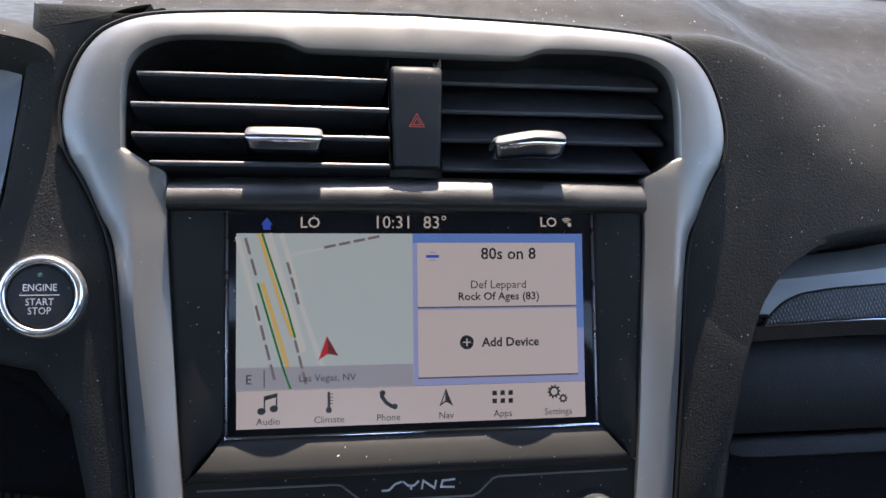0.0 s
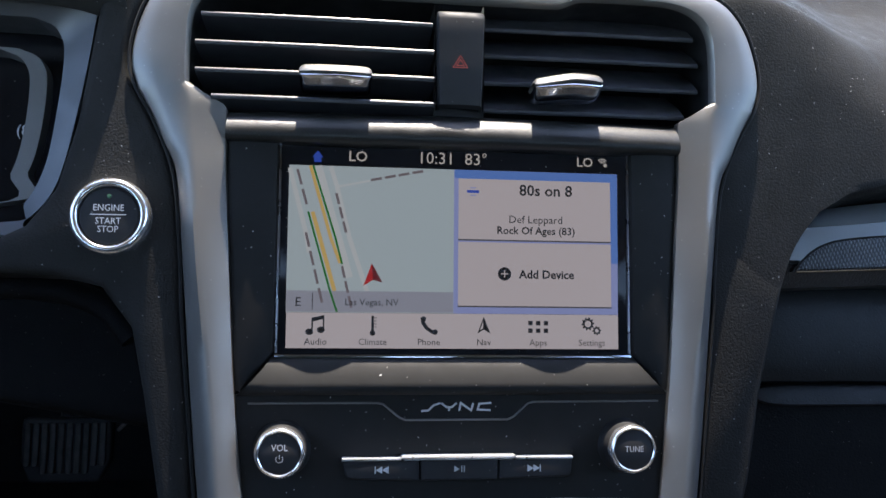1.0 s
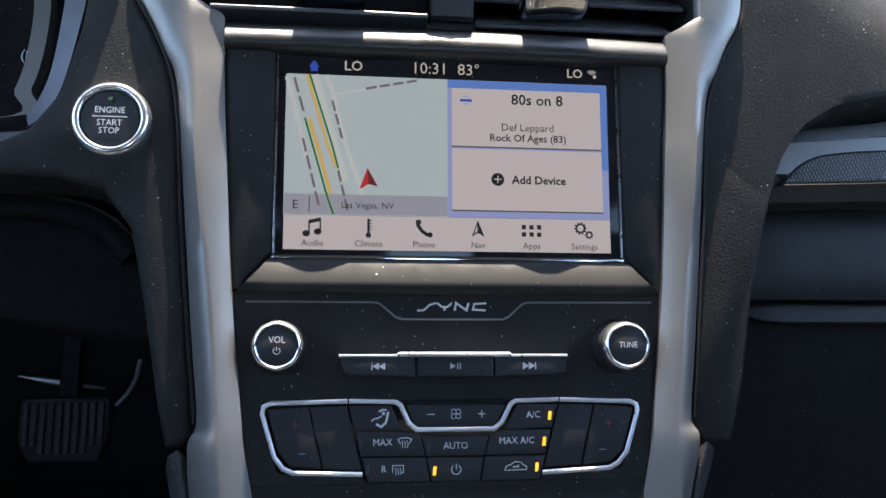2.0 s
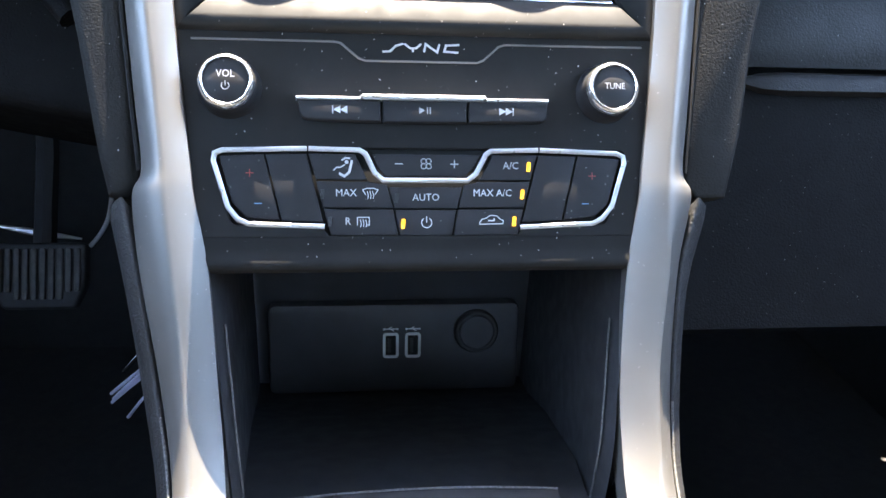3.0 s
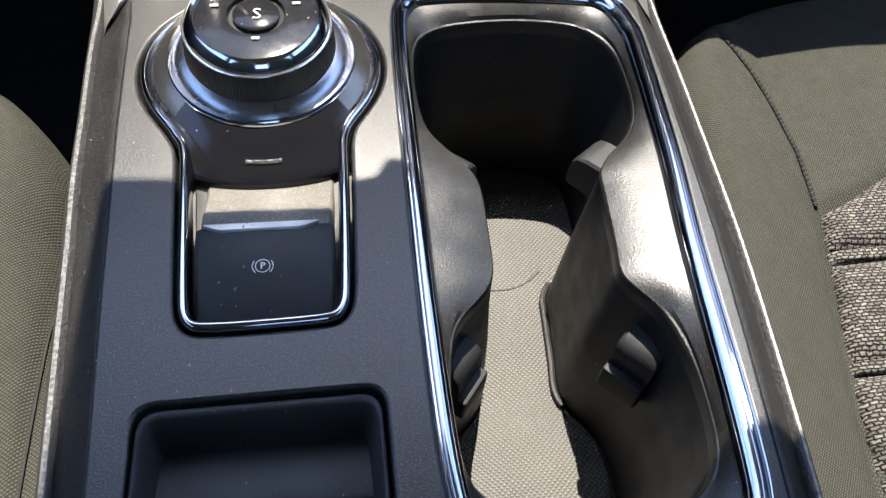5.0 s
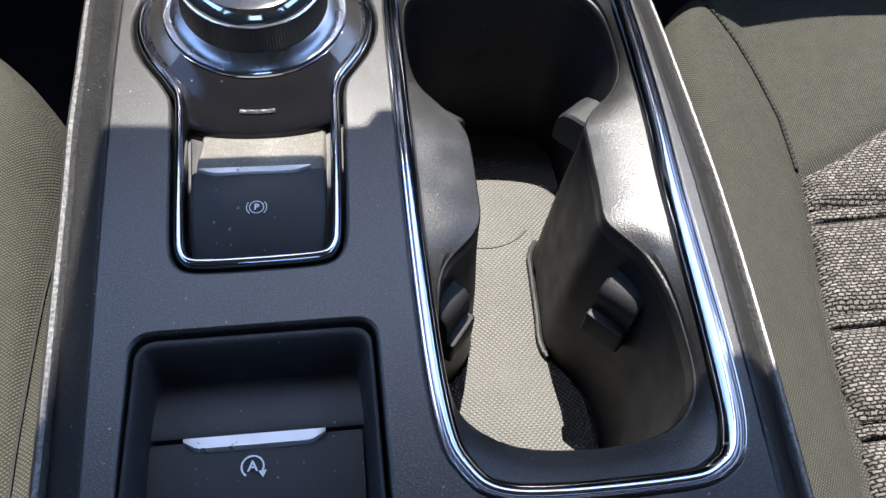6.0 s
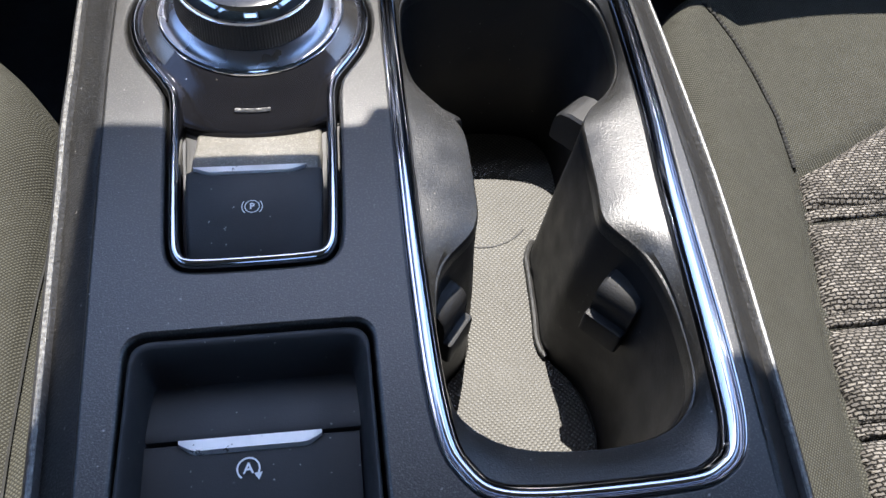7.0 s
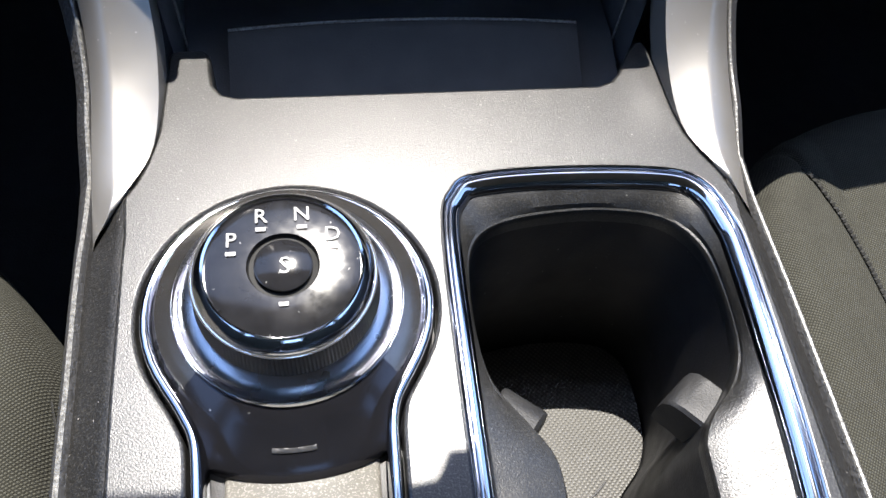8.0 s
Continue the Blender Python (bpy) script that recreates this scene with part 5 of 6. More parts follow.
for x, y, lit in ((0.0478, -0.0805, 1), (0.0447, -0.0930, 1), (0.0408, -0.1052, 1), (-0.0096, -0.1062, 1), (-0.0452, -0.0930, 0), (-0.0420, -0.1052, 0), (-0.0125, -0.0948, 0)):
    q = [(x - 0.0007, y - 0.0022), (x + 0.0009, y - 0.0022), (x + 0.0013, y + 0.0020), (x - 0.0003, y + 0.0020)]
    part("indicator", moved(slab(q, -0.0002, 0.0006, 0.0003), FAS), AMBER if lit else M_SIDE, cp, "lit amber indicator" if lit else "unlit indicator")
for s, x, y, z in (("A/C", 0.0398, -0.0802, 0.0046), ("MAX A/C", 0.0312, -0.0926, 0.0046), ("AUTO", 0.0010, -0.0946, 0.0046), ("MAX", -0.0345, -0.0926, 0.0046), ("R", -0.0338, -0.1052, 0.0046)):
    writing(s, z, on(FAS, x, y, 0.0004), M_MARK, cp, wide=0.95)


def cmark(poly, m=None):
    return mark(poly, cp, 0.0004, m, name="symbol")


def cline(pts, w=0.0004, m=None, h=0.0004):
    g = rail(pts, [(w / 2, h), (-w / 2, h)], closed=False)
    a, b, c = (Vector(g[0][i]) for i in g[1][0][:3])
    if (b - a).cross(c - a).z < 0:
        g = (g[0], [tuple(reversed(f)) for f in g[1]])
    return part("symbol", moved(g, FAS), m or M_MARK, cp, smooth=0)


cmark(rect(-0.0128, -0.0797, -0.0092, -0.0793))
for r in (rect(0.0122, -0.0797, 0.0158, -0.0793), rect(0.0138, -0.0813, 0.0142, -0.0777)):
    cmark(r)
for a in range(0, 360, 90):
    cx, cy = 0.0012 + 0.0016 * math.cos(radians(a + 45)), -0.0794 + 0.0016 * math.sin(radians(a + 45))
    cline(disc2(cx, cy, 0.0012, 10) + [disc2(cx, cy, 0.0012, 10)[0]], 0.0003)
for x, y, c in ((-0.0762, -0.0838, M_RED), (0.0778, -0.0846, M_RED)):
    cline([(x - 0.0018, y), (x + 0.0018, y)], 0.0003, c)
    cline([(x, y - 0.0018), (x, y + 0.0018)], 0.0003, c, 0.00042)
cline([(-0.0742, -0.0972), (-0.0710, -0.0972)], 0.0004, M_BLUEMARK)
cline([(0.0728, -0.0974), (0.0760, -0.0974)], 0.0004, M_BLUEMARK)


def defrost(x, y, square):
    if square:
        cline([(x - 0.0026, y - 0.0018), (x - 0.0026, y + 0.0016), (x + 0.0026, y + 0.0016), (x + 0.0026, y - 0.0018), (x + 0.0016, y - 0.0018)], 0.0004)
    else:
        cline([(x - 0.0020, y - 0.0010), (x - 0.0034, y + 0.0012), (x - 0.0015, y + 0.0019), (x + 0.0015, y + 0.0019), (x + 0.0034, y + 0.0012), (x + 0.0020, y - 0.0010)], 0.0004)
    for d in (-0.0012, 0.0, 0.0012):
        cline([(x + d, y - 0.0028), (x + d + 0.0003, y - 0.0012), (x + d - 0.0002, y + 0.0006)], 0.00035)


defrost(-0.0238, -0.0924, False)
defrost(-0.0270, -0.1050, True)
cline([(0.0012 + 0.0023 * math.sin(radians(a)), -0.1058 + 0.0023 * math.cos(radians(a))) for a in range(35, 326, 24)], 0.0004)
cline([(0.0012, -0.1058), (0.0012, -0.1030)], 0.0004)
cline([(0.0250, -0.1062), (0.0262, -0.1044), (0.0285, -0.1038), (0.0300, -0.1026), (0.0330, -0.1028), (0.0344, -0.1042), (0.0360, -0.1050), (0.0358, -0.1064), (0.0250, -0.1066)], 0.0004)
cline([(0.0290, -0.1050), (0.0318, -0.1050), (0.0318, -0.1040)], 0.0006)
cline([(-0.0376, -0.0838), (-0.0352, -0.0852), (-0.0330, -0.0832), (-0.0318, -0.0780)], 0.0011)
cline([(-0.0364, -0.0780), (-0.0346, -0.0770), (-0.0326, -0.0772)], 0.0008)
cline([(-0.0400, -0.0826), (-0.0386, -0.0812), (-0.0370, -0.0812), (-0.0350, -0.0800)], 0.0006)
cmark(disc2(-0.0342, -0.0788, 0.0009, 10))

# ---- storage bin below the panel ----
sbin = thing("storage_bin", "open dark storage bin below the control panel", "storage bin")
walls = []
for s in (-1, 1):
    rim = [FAS @ Vector((0.0945, -0.1268, -0.006)), Vector((0.0893, 0.2110, 0.455)), Vector((0.0862, 0.1965, 0.428)), Vector((0.0848, 0.1930, 0.409)), Vector((0.0842, 0.1925, 0.398)), Vector((0.0838, 0.1925, 0.385))]
    rim = crom([Vector((s * (p.x + (0.001 if s > 0 else 0)), p.y, p.z)) for p in rim], 4)
    deep = [Vector((s * 0.100, 0.43, 0.47 - 0.16 * i / (len(rim) - 1))) for i in range(len(rim))]
    g = grid([rim, [a.lerp(b, 0.04) + Vector((-s * 0.002, 0, 0)) for a, b in zip(rim, deep)], [a.lerp(b, 0.5) for a, b in zip(rim, deep)], deep])
    part("side_wall", g if s < 0 else (g[0], [tuple(reversed(f)) for f in g[1]]), M_BIN, sbin)
    line = [a.lerp(b, 0.045) + Vector((-s * 0.0035, 0, 0)) for a, b in zip(rim, deep)][2:]
    part("liner_edge", tube(line, 0.0005, 6), M_WORN_GLINT, sbin, "thin bright liner edge")
floor_rows = []
for k in range(13):
    x = -1 + k / 6
    floor_rows.append([Vector((x * 0.082, 0.150, 0.380)), Vector((x * 0.082, 0.172, 0.378)), Vector((x * 0.082, 0.205, 0.390)), Vector((x * 0.086, 0.240, 0.384)), Vector((x * 0.094, 0.33, 0.350)), Vector((x * 0.100, 0.40, 0.318)), Vector((x * 0.101, 0.43, 0.310))])
g = grid(floor_rows)
part("bin_floor", (g[0], [tuple(reversed(f)) for f in g[1]]), M_BIN, sbin, smooth=70)
pad = []
for k in range(17):
    x = -1 + k / 8
    bow = 0.004 * (1 - x * x)
    pad.append([Vector((x * 0.066, 0.166, 0.379)), Vector((x * 0.066, 0.180 + bow, 0.3835)), Vector((x * 0.066, 0.2005 + bow, 0.3950)), Vector((x * 0.066, 0.2045 + bow, 0.3968)), Vector((x * 0.066, 0.2070 + bow, 0.3960)), Vector((x * 0.066, 0.2090 + bow, 0.3895))])
g = grid(pad)
part("rubber_pad", (g[0], [tuple(reversed(f)) for f in g[1]]), M_RUBBER, sbin, "rubber pad with a raised lip", smooth=50)
# pale tube that paints the highlight along the pad's lip
part("pad_lip", tube([Vector((-0.066 + 0.132 * k / 16, 0.2048 + 0.004 * (1 - (k / 8 - 1) ** 2), 0.3968)) for k in range(17)], 0.0007, 6), M_WORN_GLINT, sbin, "lip of the pad with its highlight in the pale colour")
part("back_wall", box(-0.104, 0.432, 0.29, 0.104, 0.436, 0.52), M_BIN, sbin)
part("roof", box(-0.0945, 0.2440, 0.4992, 0.0945, 0.44, 0.5045), M_BIN, sbin)
BK = Matrix.Translation((0.004, 0.412, 0.352)) @ Matrix.Rotation(radians(78), 4, "X")
part("port_panel", moved(slab(rounded(rect(-0.094, -0.036, 0.088, 0.031), 0.006), -0.012, 0.0, 0.002), BK), M_BINPANEL, sbin)
ports = thing("usb_ports", "pair of white-outlined charging ports", "charging port")
for x in (-0.0066, 0.0096):
    o = rounded(rect(x - 0.0048, -0.0086, x + 0.0048, 0.0086), 0.0018)
    frame_part = part("port_frame", moved(rail(o, [(0.0010, 0.0), (0.0010, 0.0008), (-0.0010, 0.0008), (-0.0010, 0.0)]), BK), M_PORT, ports, "white frame", smooth=0)
    part("port_hole", moved(slab(grown(ccw(o), -0.0012), 0.0, 0.0003, 0.0001), BK), M_SEAM, frame_part)
    part("port_tongue", moved(slab(rect(x - 0.0022, -0.0055, x + 0.0002, 0.0055), 0.0, 0.0007, 0.0002), BK), M_SIDE, frame_part)
    part("usb_mark", moved(join(stroke((x - 0.0048, 0.0125), (x + 0.0048, 0.0125), 0.0009, 0.0003), stroke((x - 0.002, 0.0125), (x + 0.001, 0.0142), 0.0007, 0.00035), stroke((x - 0.0005, 0.0125), (x + 0.0025, 0.0108), 0.0007, 0.0004), flat(disc2(x - 0.0048, 0.0125, 0.0010, 10), 0.00045), flat([(x + 0.0044, 0.0134), (x + 0.0044, 0.0116), (x + 0.0060, 0.0125)], 0.00045)), BK), M_PORT, ports, smooth=0)
sock = thing("power_socket", "round capped power socket in the bin", "power socket")
part("socket_ring", moved(lathe([(0.0165, -0.001), (0.0165, 0.0015), (0.0150, 0.0030), (0.0138, 0.0028)], 40), BK @ pose(0.056, 0.010, 0)), M_BLACK, sock)
part("cap", moved(lathe([(0.0138, 0.0), (0.0136, 0.0030), (0.0120, 0.0045), (0.0002, 0.0050)], 40), BK @ pose(0.056, 0.010, 0)), M_BINPANEL, sock)

# ---- rotary gear selector ----
sel = thing("gear_selector", "rotary gear selector, gloss black with chrome rings", "gear selector")
KH = keyhole(0.0)
part("recess", moved(slab(keyhole(0.004), -0.03, -0.0135, 0.0003), CON), M_BLACK, sel)
part("surround", moved(rail(KH, [(0.0017, -0.008), (0.0016, -0.0004), (0.0010, 0.0012), (0.0, 0.0017), (-0.0010, 0.0012), (-0.0016, -0.0004), (-0.0017, -0.010)]), CON), M_FRAME, sel, "chrome keyhole surround", smooth=60)
SEL = CON @ pose(-0.0447, 0.0845, -0.001, 5.5, 0, 0)
part("outer_ring", moved(lathe([(0.0382, -0.006), (0.0380, 0.0005), (0.0370, 0.0022), (0.0358, 0.0016), (0.0352, 0.0)], 60, -40, 260), SEL), M_DARKCHROME, sel, "dark polished outer ring")
# paler than the apron to paint the brighter reflection round the sides
part("bowl", moved(lathe([(0.0372, -0.001), (0.0368, 0.0034), (0.0352, 0.0046), (0.0335, 0.0056), (0.0318, 0.0066)], 60, -40, 260), SEL), M_BOWL_SHEEN, sel, "smoked metal bowl, its brighter reflection in the paler colour")
part("thin_ring", moved(lathe([(0.0320, 0.0058), (0.0319, 0.0070), (0.0312, 0.0078), (0.0304, 0.0072), (0.0302, 0.006)], 72), SEL), M_CHROME, sel, "thin chrome ring")
part("cone", moved(lathe([(0.0303, 0.0062), (0.0290, 0.0082), (0.0272, 0.0096), (0.0258, 0.0102), (0.0250, 0.0106)], 72), SEL), M_DARKCHROME, sel)
n = 300
levels = [(0.0240, 0.0100), (0.0250, 0.0106)] + [(0.0251 - 0.0009 * k / 13, 0.0112 + 0.0082 * k / 13) for k in range(14)] + [(0.0240, 0.0200), (0.0232, 0.0204)]
rows = []
for i, (r, z) in enumerate(levels):
    turn = math.pi / n * (i % 2)
    rows.append([((r + (0.00016 if j % 2 else -0.00014)) * math.cos(2 * math.pi * j / n + turn), (r + (0.00016 if j % 2 else -0.00014)) * math.sin(2 * math.pi * j / n + turn), z) for j in range(n)])
part("knurled_grip", moved(grid(rows, wrap=True), SEL), M_BLACK, sel, "knurled black grip ring", smooth=0)
part("rim", moved(lathe([(0.0237, 0.0202), (0.0238, 0.0212), (0.0232, 0.0226), (0.0222, 0.0240), (0.0214, 0.0250), (0.0208, 0.0254), (0.0202, 0.0250), (0.0200, 0.0243), (0.0199, 0.0150)], 72), SEL), M_CHROME, sel, "chrome rim")
# the rim's lower highlight line, added as a bright ring above the grip
part("rim_highlight", moved(lathe([(0.0236, 0.0202), (0.0242, 0.0204), (0.0244, 0.0208), (0.0241, 0.0212), (0.0236, 0.0214)], 72), SEL), M_RING, sel, "thin bright ring added as the rim's lower highlight line")
dial = part("dial", moved(lathe([(0.0201, 0.0236), (0.0200, 0.0243), (0.0180, 0.0247), (0.0094, 0.0247), (0.0090, 0.0240), (0.0088, 0.0230)], 72), SEL), M_DIAL, sel, "gloss black dial face")
part("groove", moved(lathe([(0.0092, 0.0233), (0.0072, 0.0233)], 48), SEL), M_SEAM, sel)
knob_button = part("centre_button", moved(lathe([(0.0076, 0.0232), (0.0075, 0.0246), (0.0068, 0.0250), (0.0002, 0.0247)], 48), SEL), M_DIAL, sel, "round centre button")
for s, a, r in (("P", 152, 0.0150), ("R", 112, 0.0150), ("N", 70, 0.0150), ("D", 30, 0.0150)):
    x, y = r * math.cos(radians(a)), r * math.sin(radians(a))
    writing(s, 0.0061, SEL @ pose(x, y + 0.0006, 0.0252), M_LEGEND, dial)
    part("mark", moved(flat(rect(x - 0.0013, y - 0.0038, x + 0.0013, y - 0.0027), 0.0252), SEL), M_LEGEND, dial, smooth=0)
writing("S", 0.0068, SEL @ pose(0.0004, -0.0006, 0.0252), M_LEGEND, knob_button)
part("mark", moved(flat(rect(-0.0012, -0.0119, 0.0012, -0.0108), 0.0252), SEL), M_LEGEND, dial, smooth=0)
# same gloss as the bowl, coloured darker where its reflection fades at the front
ap = lathe([(0.0490, -0.022), (0.0490, -0.0070), (0.0486, -0.0048), (0.0470, -0.0032), (0.0440, -0.0012), (0.0410, 0.0006), (0.0370, 0.0032), (0.0335, 0.0056), (0.0312, 0.0066)], 48, -142, 104)
part("apron", moved(ap, SEL), M_APRON_DIM, sel, "dusty gloss front apron, its dim reflection in the darker colour", smooth=50)
part("apron_lip", moved(lathe([(0.0508, -0.022), (0.0507, -0.0092), (0.0500, -0.0080), (0.0488, -0.0078)], 40, -128, 76), SEL), M_BLACK, sel)
part("apron_slot", moved(rail([(0.0414 * math.cos(radians(a)), 0.0414 * math.sin(radians(a))) for a in range(-98, -81, 2)], [(-0.0004, 0.0008), (0.0003, 0.0007), (0.0008, 0.0002)], closed=False), SEL), M_SIDE, sel)

# ---- parking brake switch in the tail of the surround ----
pb = thing("parking_brake_switch", "dark parking brake switch with a bright top edge", "switch")
def xl(y):
    return -0.0655 + 0.0022 * (0.038 - y) / 0.051


def xr(y):
    return -0.0207 - 0.0022 * (0.038 - y) / 0.051


rows = []
for y, z in ((0.046, -0.0125), (0.040, -0.0118), (0.034, -0.0100), (0.027, -0.0062), (0.020, -0.0025), (0.0140, -0.0008), (0.0125, -0.0012), (0.0120, -0.004)):
    a, b = xl(y) + 0.0022, xr(y) - 0.0022
    rows.append([Vector((a - 0.0005, y, z - 0.006)), Vector((a, y, z - 0.001)), Vector((a + 0.001, y, z)), Vector(((a + b) / 2, y, z + 0.0002)), Vector((b - 0.001, y, z)), Vector((b, y, z - 0.001)), Vector((b + 0.0005, y, z - 0.006))])
part("ramp", moved(grid(rows), CON), M_RAMP, pb, "speckled ramp behind the switch", smooth=60)
rows = []
for y, z in ((0.0122, -0.006), (0.0118, 0.0006), (0.0108, 0.0018), (0.0060, 0.0021), (-0.0030, 0.0012), (-0.0110, -0.0008), (-0.0165, -0.0030), (-0.0190, -0.0050), (-0.0196, -0.009)):
    a, b = xl(y) + 0.0012, xr(y) - 0.0012
    rows.append([Vector((a, y, z - 0.008)), Vector((a, y, z - 0.0010)), Vector((a + 0.0012, y, z)), Vector(((a + b) / 2, y, z + 0.0002)), Vector((b - 0.0012, y, z)), Vector((b, y, z - 0.0010)), Vector((b, y, z - 0.008))])
cols = [crom(c, 3) for c in zip(*rows)]
brake_rocker = part("rocker", moved(grid([list(r) for r in zip(*cols)]), CON), M_BUTTON, pb, smooth=60)
rows = []
for k in range(25):
    t = k / 24
    x = -0.0608 + 0.0330 * t
    w = 0.0017 * min(1, 6 * t + 0.15, 6 * (1 - t) + 0.15)
    rows.append([Vector((x, 0.0126, 0.0006)), Vector((x, 0.0124, 0.0026)), Vector((x, 0.0120 - w * 1.2, 0.0030)), Vector((x, 0.0120 - w * 1.6, 0.0014))])
g = grid(rows)
part("bright_edge", moved(g, CON), M_LEVER, pb, "bright lever edge", smooth=60)
PB = CON @ pose(-0.0437, -0.0027, 0.00165, 5.8, 0, 0) @ Matrix.Scale(0.66, 4)


def icon(parent, m, letter, kind):
    writing(letter, 0.0044 if kind == "p" else 0.0050, m, M_MARK, parent, bold=0.0001)
    if kind == "p":
        part("ring", moved(rail(disc2(0, 0, 0.0031, 28), [(0.0002, 0.0), (-0.0002, 0.0)]), m), M_MARK, parent, smooth=0)
        for s in (-1, 1):
            part("bracket", moved(rail([(s * 0.0044 * math.cos(radians(a)), 0.0044 * math.sin(radians(a))) for a in range(-46, 47, 12)], [(0.0002, 0.0), (-0.0002, 0.0)], closed=False), m), M_MARK, parent, smooth=0)
    else:
        part("ring", moved(rail([(0.0036 * math.sin(radians(a)), 0.0036 * math.cos(radians(a))) for a in range(-145, 126, 15)], [(0.0003, 0.0), (-0.0003, 0.0)], closed=False), m), M_MARK, parent, smooth=0)
        part("tip", moved(flat([(0.0018, -0.0016), (0.0046, -0.0014), (0.0034, -0.0040)], 0.0), m), M_MARK, parent, smooth=0)


icon(brake_rocker, PB, "P", "p")

# ---- recessed tray with the stop-start switch ----
tr = thing("switch_tray", "dark recessed tray with a stop-start switch", "switch")
outl = [(-0.0745, -0.1300), (-0.0742, -0.0475), (-0.0712, -0.0440), (-0.0165, -0.0432), (-0.0132, -0.0462), (-0.0125, -0.1300)]
part("groove", moved(slab(grown(ccw(outl), 0.0016), -0.035, -0.020, 0.0002), CON), M_SEAM, tr)
tray_line = rounded([(-0.0742, -0.1300), (-0.0126, -0.1300), (-0.0132, -0.0434), (-0.0742, -0.0440)], [0.0, 0.0, 0.0062, 0.0062], 8)
g = grid([[Vector((x, y - (0.6 * d if y > -0.10 else 0.0), z)) for x, y in grown(tray_line, -d)] for d, z in ((0.0, -0.010), (0.0, -0.0012), (0.0004, -0.0005), (0.0009, -0.0004), (0.0016, -0.0010), (0.0030, -0.0080), (0.0042, -0.0150))], wrap=True)
part("wall", moved((g[0], [tuple(reversed(f)) for f in g[1]]), CON), M_BUTTON, tr, smooth=50)
rows = [[Vector((x, y, z)) for x in (-0.0706, -0.060, -0.028, -0.0166)] for y, z in ((-0.0480, -0.0150), (-0.0500, -0.0150), (-0.0530, -0.0138), (-0.0600, -0.0122), (-0.0660, -0.0112), (-0.0672, -0.0116), (-0.0674, -0.016))]
g = grid(rows)
part("rear_plate", moved(g, CON), M_BUTTON, tr, "plain sloping plate", smooth=30)
rows = [[Vector((x, y, z)) for x in (-0.0705, -0.0698, -0.045, -0.0180, -0.0172)] for y, z in ((-0.0682, -0.018), (-0.0683, -0.0118), (-0.0690, -0.0108), (-0.0800, -0.0112), (-0.0920, -0.0125), (-0.1000, -0.0145), (-0.1100, -0.018))]
stop_rocker = part("rocker", moved(grid(rows), CON), M_BUTTON, tr, "stop-start rocker", smooth=40)
rows = []
for k in range(25):
    t = k / 24
    x = -0.0622 + 0.0356 * t
    w = 0.0015 * min(1, 9 * t + 0.1, 9 * (1 - t) + 0.1)
    rows.append([Vector((x, -0.0680, -0.0115)), Vector((x, -0.0682, -0.0093)), Vector((x, -0.0688 - w * 1.5, -0.0095)), Vector((x, -0.0690 - w * 1.9, -0.0112))])
part("bright_edge", moved(grid(rows), CON), M_LEVER, tr, "bright lever edge", smooth=60)
icon(stop_rocker, CON @ pose(-0.0450, -0.0765, -0.0104, 1.5, 0, 0) @ Matrix.Scale(0.76, 4), "A", "a")

# ---- cup holder ----
cup = thing("cup_holder", "double cup holder with a chrome frame and grey mat", "cup holder")
CL = cup_line(-0.0012)
CL = ccw([(p.x, p.y) for p in crom([(x, y, 0) for x, y in CL], 3, closed=True)])
part("chrome_frame", moved(rail(CL, [(0.0031, -0.010), (0.0031, -0.0004), (0.0029, 0.0004), (0.0025, 0.0007), (0.0021, 0.0005), (0.0018, -0.0002), (0.0017, -0.0010), (0.0013, -0.0010), (0.0011, -0.0003), (0.0006, 0.0000), (-0.0002, -0.0001), (-0.0011, -0.0005), (-0.0019, -0.0011), (-0.0026, -0.0019), (-0.0031, -0.0030), (-0.0033, -0.0045), (-0.0033, -0.0100)]), CON), M_FRAME, cup, "polished chrome frame", smooth=50)
half = [(0.0086, 0.0750), (0.0092, 0.0960), (0.0130, 0.1085), (0.0230, 0.1150), (0.0420, 0.1178), (0.0590, 0.1175), (0.0760, 0.1135), (0.0850, 0.1040), (0.0880, 0.0900), (0.0868, 0.0680), (0.0810, 0.0540), (0.0720, 0.0445), (0.0672, 0.0370), (0.0664, 0.0300), (0.0648, 0.0080), (0.0636, -0.0040), (0.0660, -0.0100), (0.0725, -0.0195), (0.0760, -0.0320), (0.0768, -0.0470), (0.0748, -0.0640), (0.0675, -0.0745), (0.0560, -0.0790), (0.0400, -0.0800), (0.0220, -0.0775), (0.0100, -0.0690), (0.0062, -0.0560), (0.0068, -0.0360), (0.0110, -0.0200), (0.0205, -0.0095), (0.0243, -0.0020), (0.0252, 0.0100), (0.0256, 0.0300), (0.0238, 0.0390), (0.0175, 0.0490), (0.0110, 0.0600)]
WELL = ccw([(q.x, q.y) for q in crom([(x, y, 0) for x, y in half], 3, closed=True)])
